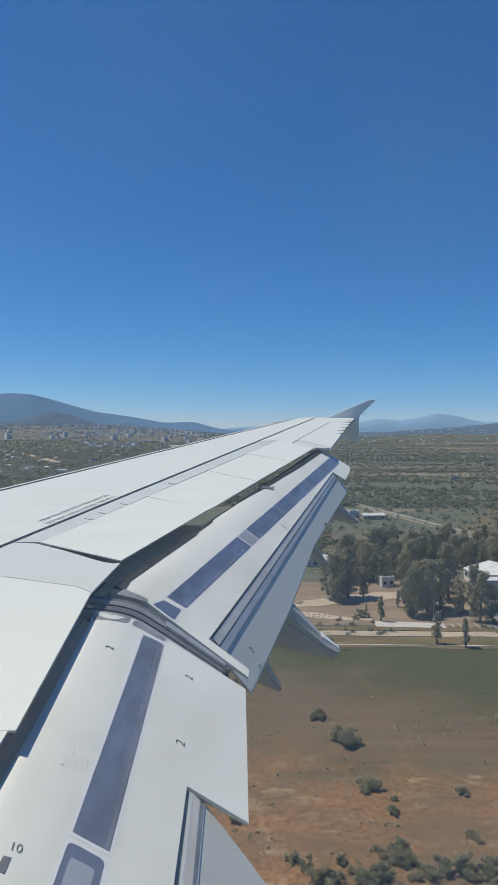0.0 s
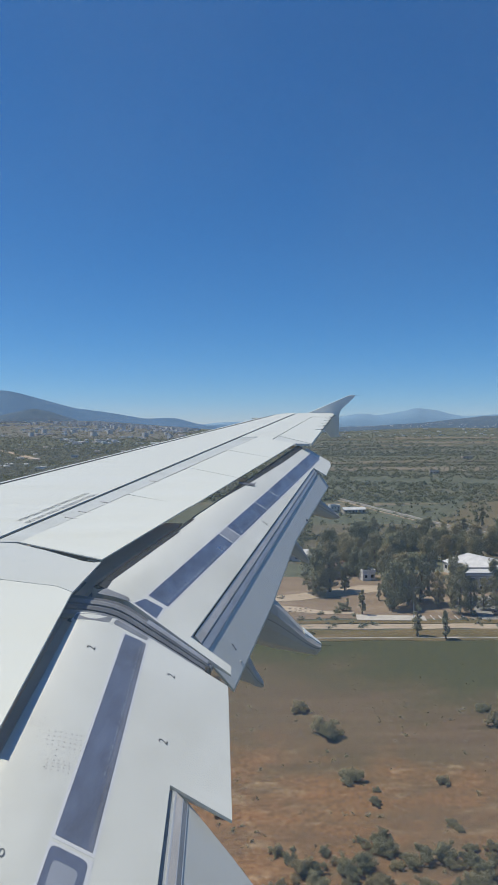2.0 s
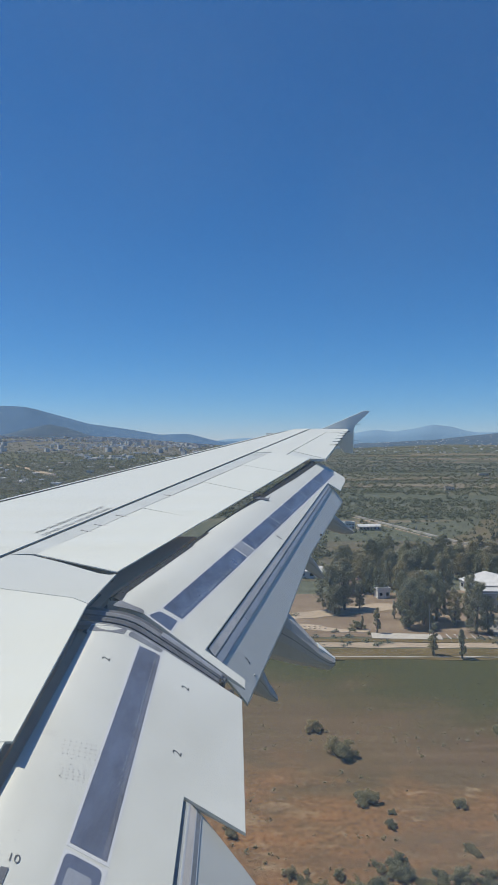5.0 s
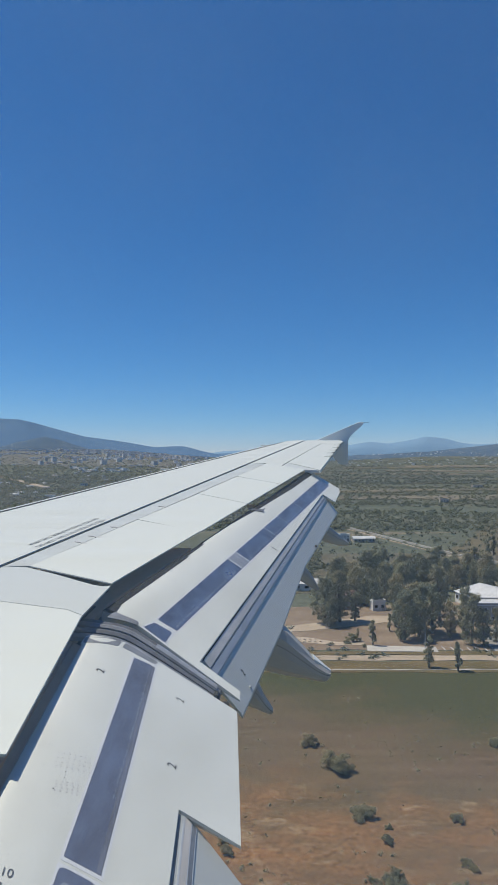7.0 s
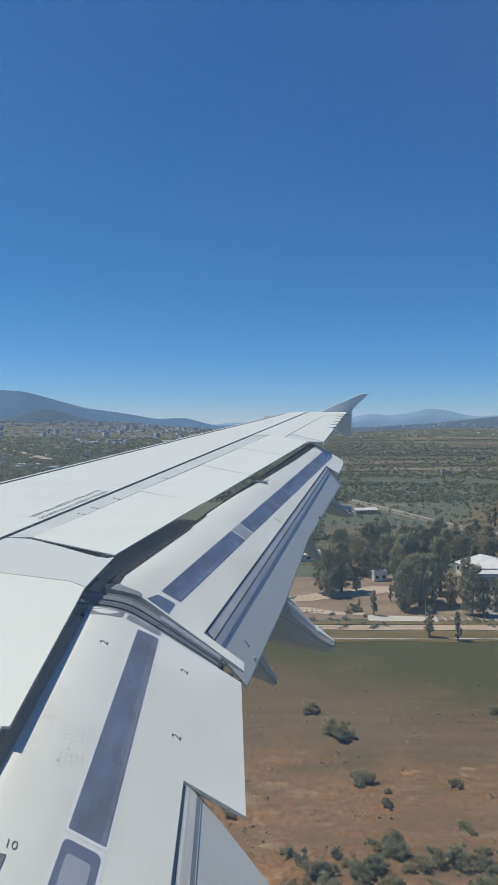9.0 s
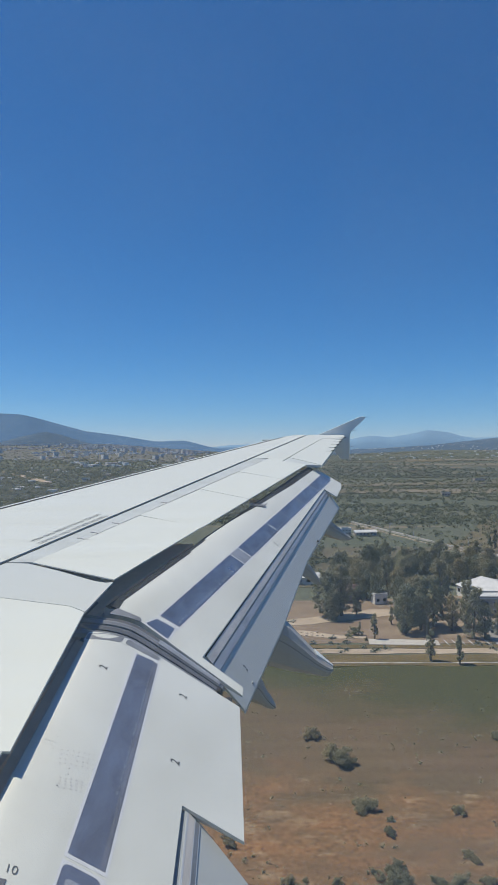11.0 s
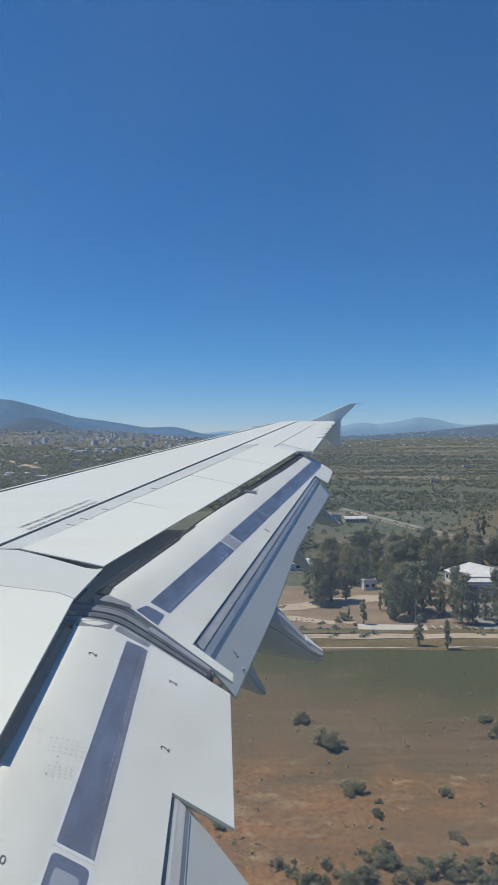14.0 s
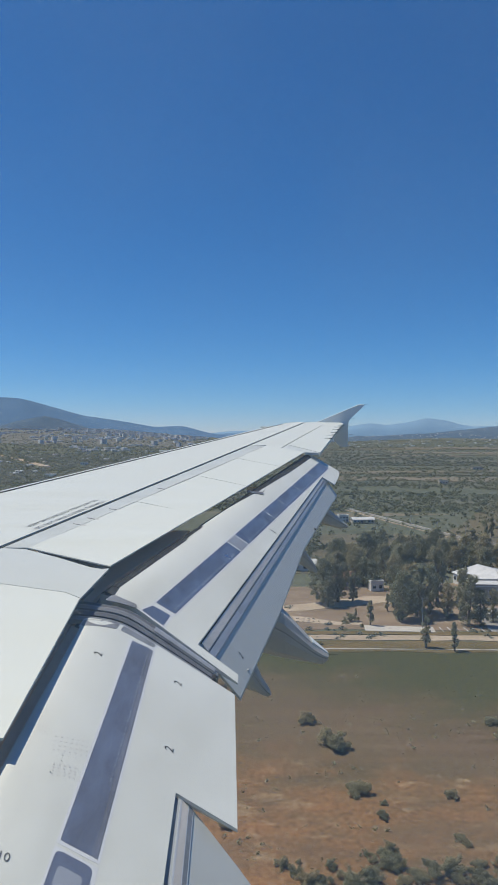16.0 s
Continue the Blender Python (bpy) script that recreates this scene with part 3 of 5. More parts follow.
fairing(5.6, [(-1.2, -1.35, -1.42), (-0.7, -1.38, -1.72), (-0.1, -1.62, -2.00), (0.136, -1.80, -2.10), (0.20, -1.90, -2.125), (0.253, -2.02, -2.152), (0.30, -2.09, -2.166), (0.322, -2.126, -2.15)], 0.24, "grey pointed fairing under the flap joint")
fairing(10.0, [(0.2, -0.75, -0.80), (0.6, -0.78, -0.98), (1.1, -0.95, -1.22), (1.40, -1.06, -1.33), (1.56, -1.19, -1.37), (1.69, -1.30, -1.37), (1.71, -1.32, -1.36)], 0.28, "grey canoe-shaped flap track fairing")
fairing(8.4, [(0.1, -1.05, -1.1), (0.5, -1.10, -1.40), (0.872, -1.40, -1.617), (0.935, -1.466, -1.66), (1.0, -1.56, -1.70), (1.035, -1.62, -1.718), (1.058, -1.68, -1.70)], 0.16, "grey pointed fairing under the outboard flap")


# ---------------------------------------------------------------- stencilled lettering
def lettering(text, size, place, mat, shear=0.0, flip=False, wide=1.0, thin=0.3):
    """Flat letters; place maps the letter plane's (u, v) to a world point."""
    cu = bpy.data.curves.new("letters", "FONT")
    cu.offset = -0.035 * size * thin
    cu.body, cu.size, cu.shear, cu.align_x, cu.align_y = text, size, shear, "CENTER", "CENTER"
    tmp = new("letters", cu)
    dg = bpy.context.evaluated_depsgraph_get()
    me = bpy.data.meshes.new_from_object(tmp.evaluated_get(dg))
    bpy.data.objects.remove(tmp)
    for v in me.vertices:
        u, w = (-v.co.x * wide, -v.co.y) if flip else (v.co.x * wide, v.co.y)
        v.co = place(u, w)
    me.materials.clear()
    me.materials.append(mat)
    return me


def letter_part(name, me, parent):
    ob = new(name, me)
    ob.parent = parent
    if parent is wing:
        ob.matrix_parent_inverse = Matrix.Translation((0, 0, -ALT))
    return ob


def on_wing_line(x0, y0, lift=0.003):
    # runs outboard along the seam
    ax, ay = 0.361, 0.9325
    return lambda u, v: (x0 + u * ax - v * ay, y0 + u * ay + v * ax, wing_z(0, y0 + u * ay + v * ax) + lift)


letter_part("stencil", lettering("DO NOT WALK OUTSIDE THIS AREA", 0.078, on_wing_line(-1.668, 6.98), M_mark, wide=0.92, thin=0.1), wing)
letter_part("stencil", lettering("DO NOT WALK OUTSIDE THIS AREA", 0.078, on_wing_line(-1.768, 7.05), M_mark, flip=True, wide=0.92, thin=0.1), wing)


def on_plane(x0, y0, zf, turn, lift=0.0015):
    c, s = math.cos(radians(turn)), math.sin(radians(turn))
    return lambda u, v: (x0 + u * c - v * s, y0 + u * s + v * c, zf(x0 + u * c - v * s, y0 + u * s + v * c) + lift)


for x, y, zf, par, turn in ((-0.838, 4.235, flap_top, flap, 90), (-0.349, 4.376, flap_top, flap, 90), (-0.336, 3.667, flap_top, flap, 90), (0.072, 5.335, tab_z, tab2, 70)):
    letter_part("stencil", lettering("2", 0.070 if zf is flap_top else 0.050, on_plane(x, y, zf, turn), M_mark, wide=1.30, thin=0.0 if zf is flap_top else -0.6), par)
for s, c in ((2.72, 0.468),):
    x, y = gxy(s, c)
    letter_part("stencil", lettering("2", 0.07, on_plane(x, y, outer_z, 70), M_mark, wide=1.30, thin=-0.5), outer)
letter_part("stencil", lettering("10", 0.058, on_plane(-0.851, 2.545, flap_top, 6), M_pale_mark, wide=0.85, thin=0.0), flap)
flap_child("stencil_square", plate([(-0.88, 2.49), (-0.853, 2.495), (-0.851, 2.42), (-0.88, 2.42)], flap_top, 0.004, 0.003), M_gun, flap)

# ---------------------------------------------------------------- fuselage side with the window that the eye looks through
def skin_y(z):
    return 0.27 - (z - ALT) ** 2 / 3.95


def fuselage_side():
    bm = bmesh.new()
    xs = [-11, -6, -2, -0.6, -0.17, 0.17, 0.6, 2, 6, 11]
    zs = [ALT + d for d in (-2.6, -2.2, -1.8, -1.4, -1.0, -0.6, -0.25, 0.25, 0.6, 0.95, 1.3)]
    for off in (0.0, -0.06):
        grid = [[bm.verts.new((x, skin_y(z) + off, z)) for z in zs] for x in xs]
        for i in range(len(xs) - 1):
            for j in range(len(zs) - 1):
                if xs[i] == -0.17 and zs[j] == ALT - 0.25:
                    continue
                bm.faces.new((grid[i][j], grid[i + 1][j], grid[i + 1][j + 1], grid[i][j + 1]))
    return bm


tagged(mesh_object("wall_fuselage", fuselage_side(), M_white), "white curved fuselage side round a cabin window", "fuselage", kind="structure")


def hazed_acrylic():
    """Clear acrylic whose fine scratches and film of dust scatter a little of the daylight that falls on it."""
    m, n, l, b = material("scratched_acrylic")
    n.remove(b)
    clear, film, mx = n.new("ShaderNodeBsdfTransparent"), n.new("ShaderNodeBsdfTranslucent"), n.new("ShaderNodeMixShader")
    # tinted veil lifts the dark tones, standing in for air haze as well
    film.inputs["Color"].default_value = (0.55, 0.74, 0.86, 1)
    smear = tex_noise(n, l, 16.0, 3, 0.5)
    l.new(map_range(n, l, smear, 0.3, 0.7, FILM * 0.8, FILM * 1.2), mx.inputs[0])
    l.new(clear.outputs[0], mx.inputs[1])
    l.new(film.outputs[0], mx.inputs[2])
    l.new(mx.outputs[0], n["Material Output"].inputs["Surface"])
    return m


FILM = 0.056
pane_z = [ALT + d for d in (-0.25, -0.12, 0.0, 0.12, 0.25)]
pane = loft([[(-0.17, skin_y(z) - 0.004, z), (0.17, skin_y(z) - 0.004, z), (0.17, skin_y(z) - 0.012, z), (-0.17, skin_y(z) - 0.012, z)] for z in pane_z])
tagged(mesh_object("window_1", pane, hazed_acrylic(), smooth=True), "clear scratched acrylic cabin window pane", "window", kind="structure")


# ---------------------------------------------------------------- land: materials
def soil_mix(name, build):
    m, n, l, b = material(name)
    col, height, dist = build(n, l)
    col = mix(n, l, 1.0, col, (0.93, 0.86, 0.77), "MULTIPLY")
    l.new(col, b.inputs["Base Color"])
    b.inputs["Roughness"].default_value = 0.95
    b.inputs["Specular IOR Level"].default_value = 0.15
    bump(n, l, b, height, 0.6, dist)
    return m


def plain_land(n, l):
    """Dry plain: scrub green, straw and brown soil in strips of fields."""
    big = tex_noise(n, l, 0.0022, 4, 0.55, (0.6, 1.6, 1.0), "World")
    mid = tex_noise(n, l, 0.012, 6, 0.62, (0.45, 1.4, 1.0), "World")
    fine = tex_noise(n, l, 0.16, 6, 0.68, None, "World")
    vor = n.new("ShaderNodeTexVoronoi")
    vor.inputs["Scale"].default_value = 0.0085
    mp = n.new("ShaderNodeMapping")
    mp.inputs["Rotation"].default_value = (0, 0, radians(-9))
    mp.inputs["Scale"].default_value = (0.45, 1.5, 1.0)
    l.new(n.new("ShaderNodeNewGeometry").outputs["Position"], mp.inputs["Vector"])
    l.new(mp.outputs[0], vor.inputs["Vector"])
    sep = n.new("ShaderNodeSeparateColor")
    l.new(vor.outputs["Color"], sep.inputs[0])
    fields = ramp(n, l, sep.outputs[0], [(0.0, (0.122, 0.142, 0.112)), (0.35, (0.145, 0.166, 0.136)), (0.60, (0.180, 0.185, 0.152)), (0.75, (0.130, 0.150, 0.118)), (0.94, (0.255, 0.232, 0.184))])
    green = ramp(n, l, mid, [(0.30, (0.095, 0.122, 0.096)), (0.52, (0.130, 0.152, 0.122)), (0.74, (0.190, 0.190, 0.150))])
    col = mix(n, l, map_range(n, l, big, 0.40, 0.58), green, fields)
    col = mix(n, l, map_range(n, l, fine, 0.30, 0.72), mix(n, l, 0.62, col, (0.05, 0.062, 0.042)), col)
    return col, fine, 0.6


def ploughed(n, l):
    """Bare brown field: clods, drying streaks along the rows, orange subsoil and a green far margin."""
    rows = tex_noise(n, l, 0.35, 6, 0.65, (0.10, 1.3, 1.0), "World")
    big = tex_noise(n, l, 0.045, 6, 0.65, (0.6, 1.3, 1.0), "World", 0.8)
    clod = tex_noise(n, l, 1.6, 7, 0.72, None, "World")
    base = ramp(n, l, rows, [(0.25, (0.142, 0.100, 0.066)), (0.5, (0.196, 0.138, 0.089)), (0.78, (0.268, 0.192, 0.125))])
    orange = ramp(n, l, clod, [(0.3, (0.20, 0.105, 0.052)), (0.55, (0.36, 0.195, 0.095)), (0.75, (0.52, 0.34, 0.20))])
    pos = n.new("ShaderNodeSeparateXYZ")
    l.new(n.new("ShaderNodeNewGeometry").outputs["Position"], pos.inputs[0])
    near = math_node(n, l, "ADD", map_range(n, l, pos.outputs[1], 76.0, 108.0, 0.09, -0.10), map_range(n, l, pos.outputs[0], 4.0, 40.0, 0.02, -0.04))
    patchy = tex_noise(n, l, 0.022, 5, 0.6, (0.8, 1.5, 1.0), "World", 0.5)
    where = math_node(n, l, "ADD", math_node(n, l, "MULTIPLY", math_node(n, l, "ADD", patchy, tex_noise(n, l, 0.11, 6, 0.7, (0.7, 1.3, 1.0), "World")), 0.5), near)
    olive = ramp(n, l, clod, [(0.3, (0.10, 0.085, 0.048)), (0.7, (0.19, 0.155, 0.088))])
    base = mix(n, l, map_range(n, l, patchy, 0.42, 0.62, 0.0, 0.8), base, olive)
    sand = tex_noise(n, l, 0.22, 5, 0.65, (0.7, 1.4, 1.0), "World", 0.3)
    orange = mix(n, l, map_range(n, l, sand, 0.55, 0.66, 0.0, 0.65), orange, ramp(n, l, clod, [(0.3, (0.42, 0.29, 0.17)), (0.6, (0.64, 0.49, 0.33))]))
    herb = tex_noise(n, l, 0.9, 5, 0.7, None, "World", 0.2)
    orange = mix(n, l, map_range(n, l, herb, 0.60, 0.70, 0.0, 0.8), orange, (0.085, 0.075, 0.04))
    col = mix(n, l, map_range(n, l, where, 0.50, 0.66), base, orange)
    for cx, cy, sx, sy in ((3.6, 82.6, 1.7, 1.0), (7.6, 80.6, 2.6, 1.3), (30.5, 86.0, 1.6, 0.7)):
        dx = math_node(n, l, "DIVIDE", math_node(n, l, "SUBTRACT", pos.outputs[0], cx), sx)
        dy = math_node(n, l, "DIVIDE", math_node(n, l, "SUBTRACT", pos.outputs[1], cy), sy)
        rr = math_node(n, l, "ADD", math_node(n, l, "MULTIPLY", dx, dx), math_node(n, l, "MULTIPLY", dy, dy))
        rr = math_node(n, l, "ADD", rr, math_node(n, l, "MULTIPLY", herb, 5.0))
        col = mix(n, l, map_range(n, l, rr, 1.9, 3.4, 0.75, 0.0), col, ramp(n, l, clod, [(0.35, (0.30, 0.19, 0.11)), (0.55, (0.46, 0.33, 0.20)), (0.7, (0.62, 0.48, 0.33))]))
    grass = ramp(n, l, clod, [(0.3, (0.045, 0.060, 0.022)), (0.7, (0.105, 0.115, 0.045))])
    far = math_node(n, l, "ADD", map_range(n, l, pos.outputs[1], 92.0, 138.0, -0.32, 0.36), map_range(n, l, pos.outputs[0], 5.0, 45.0, -0.10, 0.30))
    far = math_node(n, l, "ADD", far, big)
    col = mix(n, l, map_range(n, l, far, 0.48, 0.80, 0.0, 0.85), col, grass)
    col = mix(n, l, map_range(n, l, clod, 0.25, 0.48), mix(n, l, 0.5, col, (0.06, 0.04, 0.025)), col)
    col = mix(n, l, 1.0, col, (0.76, 0.82, 0.86), "MULTIPLY")
    return col, clod, 0.25


def dirt(a, b, c):
    def f(n, l):
        big = tex_noise(n, l, 0.10, 6, 0.62, (0.5, 1.2, 1.0), "World")
        fine = tex_noise(n, l, 1.4, 6, 0.7, None, "World")
        col = ramp(n, l, big, [(0.30, a), (0.52, b), (0.74, c)])
        return mix(n, l, map_range(n, l, fine, 0.3, 0.7), mix(n, l, 0.4, col, tuple(v * 0.5 for v in a)), col), fine, 0.15
    return f


def row_crop(n, l):
    w = n.new("ShaderNodeTexWave")
    w.inputs["Scale"].default_value = 0.16
    w.inputs["Distortion"].default_value = 1.2
    w.inputs["Detail"].default_value = 3
    mp = n.new("ShaderNodeMapping")
    mp.inputs["Rotation"].default_value = (0, 0, radians(35))
    l.new(n.new("ShaderNodeNewGeometry").outputs["Position"], mp.inputs["Vector"])
    l.new(mp.outputs[0], w.inputs["Vector"])
    fine = tex_noise(n, l, 0.5, 6, 0.7, None, "World")
    col = ramp(n, l, w.outputs["Fac"], [(0.2, (0.125, 0.12, 0.09)), (0.8, (0.175, 0.155, 0.118))])
    return mix(n, l, map_range(n, l, fine, 0.35, 0.7, 0.0, 0.7), col, (0.13, 0.12, 0.06)), fine, 0.3


M_land = soil_mix("dry_plain", plain_land)
M_plough = soil_mix("brown_field_soil", ploughed)
M_bank = soil_mix("dry_grass_bank", dirt((0.10, 0.095, 0.045), (0.18, 0.145, 0.08), (0.26, 0.20, 0.12)))
M_yard = soil_mix("bare_yard_earth", dirt((0.19, 0.155, 0.12), (0.265, 0.215, 0.17), (0.37, 0.315, 0.26)))
M_track = soil_mix("pale_track_gravel", dirt((0.36, 0.31, 0.25), (0.47, 0.415, 0.345), (0.60, 0.545, 0.47)))
M_pale = soil_mix("pale_quarry_dust", dirt((0.48, 0.43, 0.37), (0.58, 0.53, 0.46), (0.68, 0.63, 0.56)))
M_meadow = soil_mix("green_meadow", dirt((0.105, 0.105, 0.080), (0.148, 0.142, 0.110), (0.215, 0.19, 0.15)))
M_rows = soil_mix("orchard_rows", row_crop)
M_straw = soil_mix("straw_field", dirt((0.19, 0.178, 0.145), (0.235, 0.217, 0.175), (0.29, 0.262, 0.21)))
M_concrete = plain("pale_concrete", (0.48, 0.45, 0.40), 0.9, 0.25, 0.6)
M_carpark = plain("bleached_asphalt", (0.26, 0.25, 0.235), 0.9, 0.3, 0.8)
M_whitewall = plain("white_render_wall", (0.66, 0.64, 0.60), 0.85, 0.18, 1.2)
M_greywall = plain("grey_render_wall", (0.36, 0.35, 0.33), 0.85, 0.2, 1.0)
M_creamwall = plain("cream_render_wall", (0.52, 0.45, 0.36), 0.85, 0.2, 1.2)
M_tile = plain("terracotta_roof", (0.34, 0.20, 0.14), 0.85, 0.35, 2.0)
M_roofwhite = plain("pale_sheet_roof", (0.60, 0.60, 0.59), 0.6, 0.3, 0.5)
M_glassdark = plain("dark_window_glass", (0.035, 0.035, 0.04), 0.35, 0.2, 3.0, spec=0.25)
M_steel = plain("galvanised_steel", (0.40, 0.41, 0.42), 0.45, 0.2, 5.0, 0.7)
M_carpaint = plain("dark_car_paint", (0.05, 0.05, 0.06), 0.3, 0.1, 3.0)
M_carwhite = plain("white_car_paint", (0.7, 0.7, 0.7), 0.3, 0.1, 3.0)
M_rubber = plain("tyre_rubber", (0.02, 0.02, 0.02), 0.8, 0.2, 8.0)


def foliage(name, dark, light, straw=None):
    m, n, l, b = material(name)
    g = n.new("ShaderNodeNewGeometry")
    stops = [(0.0, dark), (0.75, light)] + ([(1.0, straw)] if straw else [])
    col = ramp(n, l, g.outputs["Random Per Island"], stops)
    patch = tex_noise(n, l, 0.05, 3, 0.5, None, "World")
    col = mix(n, l, map_range(n, l, patch, 0.35, 0.7, 0.0, 0.45), col, tuple(0.5 * (x + y) * k for x, y, k in zip(dark, light, (1.35, 1.15, 1.1))))
    own = n.new("ShaderNodeObjectInfo").outputs["Random"]
    col = mix(n, l, 1.0, col, ramp(n, l, own, [(0.0, (0.78, 0.82, 0.80)), (0.5, (0.98, 1.0, 0.96)), (1.0, (1.18, 1.06, 0.92))]), "MULTIPLY")
    l.new(col, b.inputs["Base Color"])
    b.inputs["Roughness"].default_value = 0.75
    b.inputs["Specular IOR Level"].default_value = 0.25
    tr = n.new("ShaderNodeBsdfTranslucent")
    l.new(col, tr.inputs["Color"])
    mx = n.new("ShaderNodeMixShader")
    mx.inputs[0].default_value = 0.5
    l.new(b.outputs[0], mx.inputs[1])
    l.new(tr.outputs[0], mx.inputs[2])
    l.new(mx.outputs[0], n["Material Output"].inputs["Surface"])
    return m


M_leaf_grey = foliage("gum_tree_leaves", (0.175, 0.182, 0.122), (0.355, 0.355, 0.245), (0.42, 0.385, 0.275))
M_leaf_olive = foliage("olive_leaves", (0.085, 0.103, 0.076), (0.200, 0.222, 0.162))
M_leaf_bush = foliage("dry_bush_leaves", (0.165, 0.17, 0.105), (0.34, 0.33, 0.21), (0.42, 0.37, 0.25))
M_leaf_scrub = foliage("scrub_leaves", (0.115, 0.135, 0.110), (0.235, 0.255, 0.21), (0.28, 0.265, 0.22))
# far leaves: greyed and blued, distance haze mixed into the colour
M_leaf_town = foliage("hazed_garden_leaves", (0.120, 0.152, 0.142), (0.228, 0.265, 0.25), (0.27, 0.28, 0.26))
M_leaf_dark = foliage("dark_conifer_leaves", (0.065, 0.085, 0.060), (0.155, 0.18, 0.125))
M_grass = foliage("dry_tuft_blades", (0.22, 0.19, 0.12), (0.38, 0.31, 0.20), (0.52, 0.43, 0.30))
M_bark = plain("pale_bark", (0.24, 0.20, 0.16), 0.9, 0.45, 6.0)

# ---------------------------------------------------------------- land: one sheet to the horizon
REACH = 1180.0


def rise(x, y):
    """Slow swell of the plain; it climbs towards the town and the hills."""
    d = math.hypot(x, y)
    z = 1.2 * math.sin(x * 0.006 + 1.0) * math.sin(y * 0.005) * min(1.0, max(0.0, (d - 260) / 500))
    a = x / max(y, 1.0)
    if y > 0:
        left = min(1.0, max(0.0, (0.06 - a) / 0.25))
        z += left * 74.0 * min(1.0, max(0.0, (d - 1500) / 2400)) ** 1.1
        right = min(1.0, max(0.0, (a - 0.10) / 0.2))
        z += right * 40.0 * min(1.0, max(0.0, (d - 1900) / 2300)) ** 1.3
    return z


def land_sheet():
    bm = bmesh.new()
    radii = [0] + [30 * 1.115 ** i for i in range(50)]
    radii = [r for r in radii if r < 5200] + [5200, 9000]
    angles = [radians(a) for a in list(range(-180, -30, 10)) + [-30 + 1.25 * i for i in range(49)] + list(range(40, 180, 10))]
    centre = bm.verts.new((0, 0, 0))
    prev = None
    for r in radii[1:]:
        ring = []
        for a in angles:
            x, y = r * math.sin(a), r * math.cos(a)
            ring.append(bm.verts.new((x, y, rise(x, y))))
        k = len(ring)
        for i in range(k):
            if prev is None:
                bm.faces.new((centre, ring[i], ring[(i + 1) % k]))
            else:
                bm.faces.new((prev[i], ring[i], ring[(i + 1) % k], prev[(i + 1) % k]))
        prev = ring
    return bm


tagged(mesh_object("ground", land_sheet(), M_land, smooth=True), "dry green and brown plain of scrub and fields", "ground", kind="structure")


def ragged(ring, step, amp, seed):
    """The outline with an uneven edge."""
    rn = random.Random(seed)
    out = []
    k = len(ring)
    for i in range(k):
        a, b = Vector(ring[i]), Vector(ring[(i + 1) % k])
        cnt = max(1, int((b - a).length / step))
        nrm = Vector((b - a).yx).normalized()
        for j in range(cnt):
            p = a.lerp(b, j / cnt)
            out.append(tuple(p + nrm * rn.uniform(-amp, amp) + Vector((rn.uniform(-amp, amp), 0))))
    return out


def patch(name, ring, mat, lift, label, cat="field", step=6.0, amp=0.8, seed=1, thick=0.4):
    ring = ragged(ring, step, amp, seed) if amp else ring
    bm = prism([(x, y, rise(x, y) + lift) for x, y in ring], [(x, y, rise(x, y) + lift - thick) for x, y in ring])
    return tagged(mesh_object(name, bm, mat), label, cat, kind="structure")


patch("field_brown", [(-160, 18), (260, 18), (260, 134), (-160, 146)], M_plough, 0.05, "bare brown ploughed field with orange patches and a green far margin", step=9, amp=0.7, seed=3)
patch("bank", [(-260, 143.5), (300, 132), (300, 140), (-260, 150)], M_bank, 0.12, "dry grass bank beside the field", "bank", 5, 0.4, 4)
patch("ditch_edge", [(-260, 144.6), (300, 133.6), (300, 134.0), (-260, 145.0)], M_concrete, 0.20, "pale concrete ditch edge along the field", "ditch edge", 2.5, 0.24, 5)
patch("track", [(-260, 151.0), (300, 140.6), (300, 144.0), (-260, 154.2)], M_track, 0.12, "pale gravel track along the field", "track", 4, 0.45, 6)
patch("verge", [(-260, 155.0), (300, 144.5), (300, 147.0), (-260, 157.5)], M_bank, 0.14, "dry grass verge beside the track", "verge", 5, 0.3, 7)
patch("yard", [(-30, 157), (120, 150), (140, 205), (-20, 196)], M_yard, 0.05, "bare trodden earth yard with tyre marks", "yard", 6, 1.5, 8)
patch("concrete_strip", [(30.5, 152.2), (46.5, 151.0), (46.9, 155.0), (30.9, 156.6)], M_concrete, 0.22, "pale concrete slab beside the track", "slab", 3, 0.1, 9)
patch("yard_path", [(4, 167), (22, 171), (40, 178), (52, 176), (53, 183), (38, 186), (22, 178), (5, 172)], M_track, 0.12, "pale trodden path across the yard", "path", 3, 0.5, 10)
patch("yard_path", [(14, 160), (24, 157.5), (31, 157), (31, 159), (24, 160.2), (18, 164), (12, 166)], M_track, 0.12, "pale trodden path across the yard", "path", 3, 0.5, 11)
patch("car_park", [(59, 151), (112, 146), (116, 172), (63, 173)], M_carpark, 0.10, "pale worn asphalt car park with bays", "car park", 4, 0.3, 12)
patch("meadow", [(5, 215), (200, 235), (230, 330), (110, 300), (20, 300)], M_meadow, 0.08, "green meadow with scattered bushes", "field", 9, 2, 13)
patch("orchard_field", [(95, 300), (300, 250), (420, 420), (190, 470)], M_rows, 0.10, "brown orchard field with rows", "field", 12, 3, 14)
patch("road_far", [(63.2, 410), (64.2, 410), (82.6, 340), (95.2, 294), (116.2, 246), (115.4, 245.2), (94.4, 293.2), (81.7, 339)], M_track, 0.30, "pale country road between scrub", "road", 8, 0.3, 15)
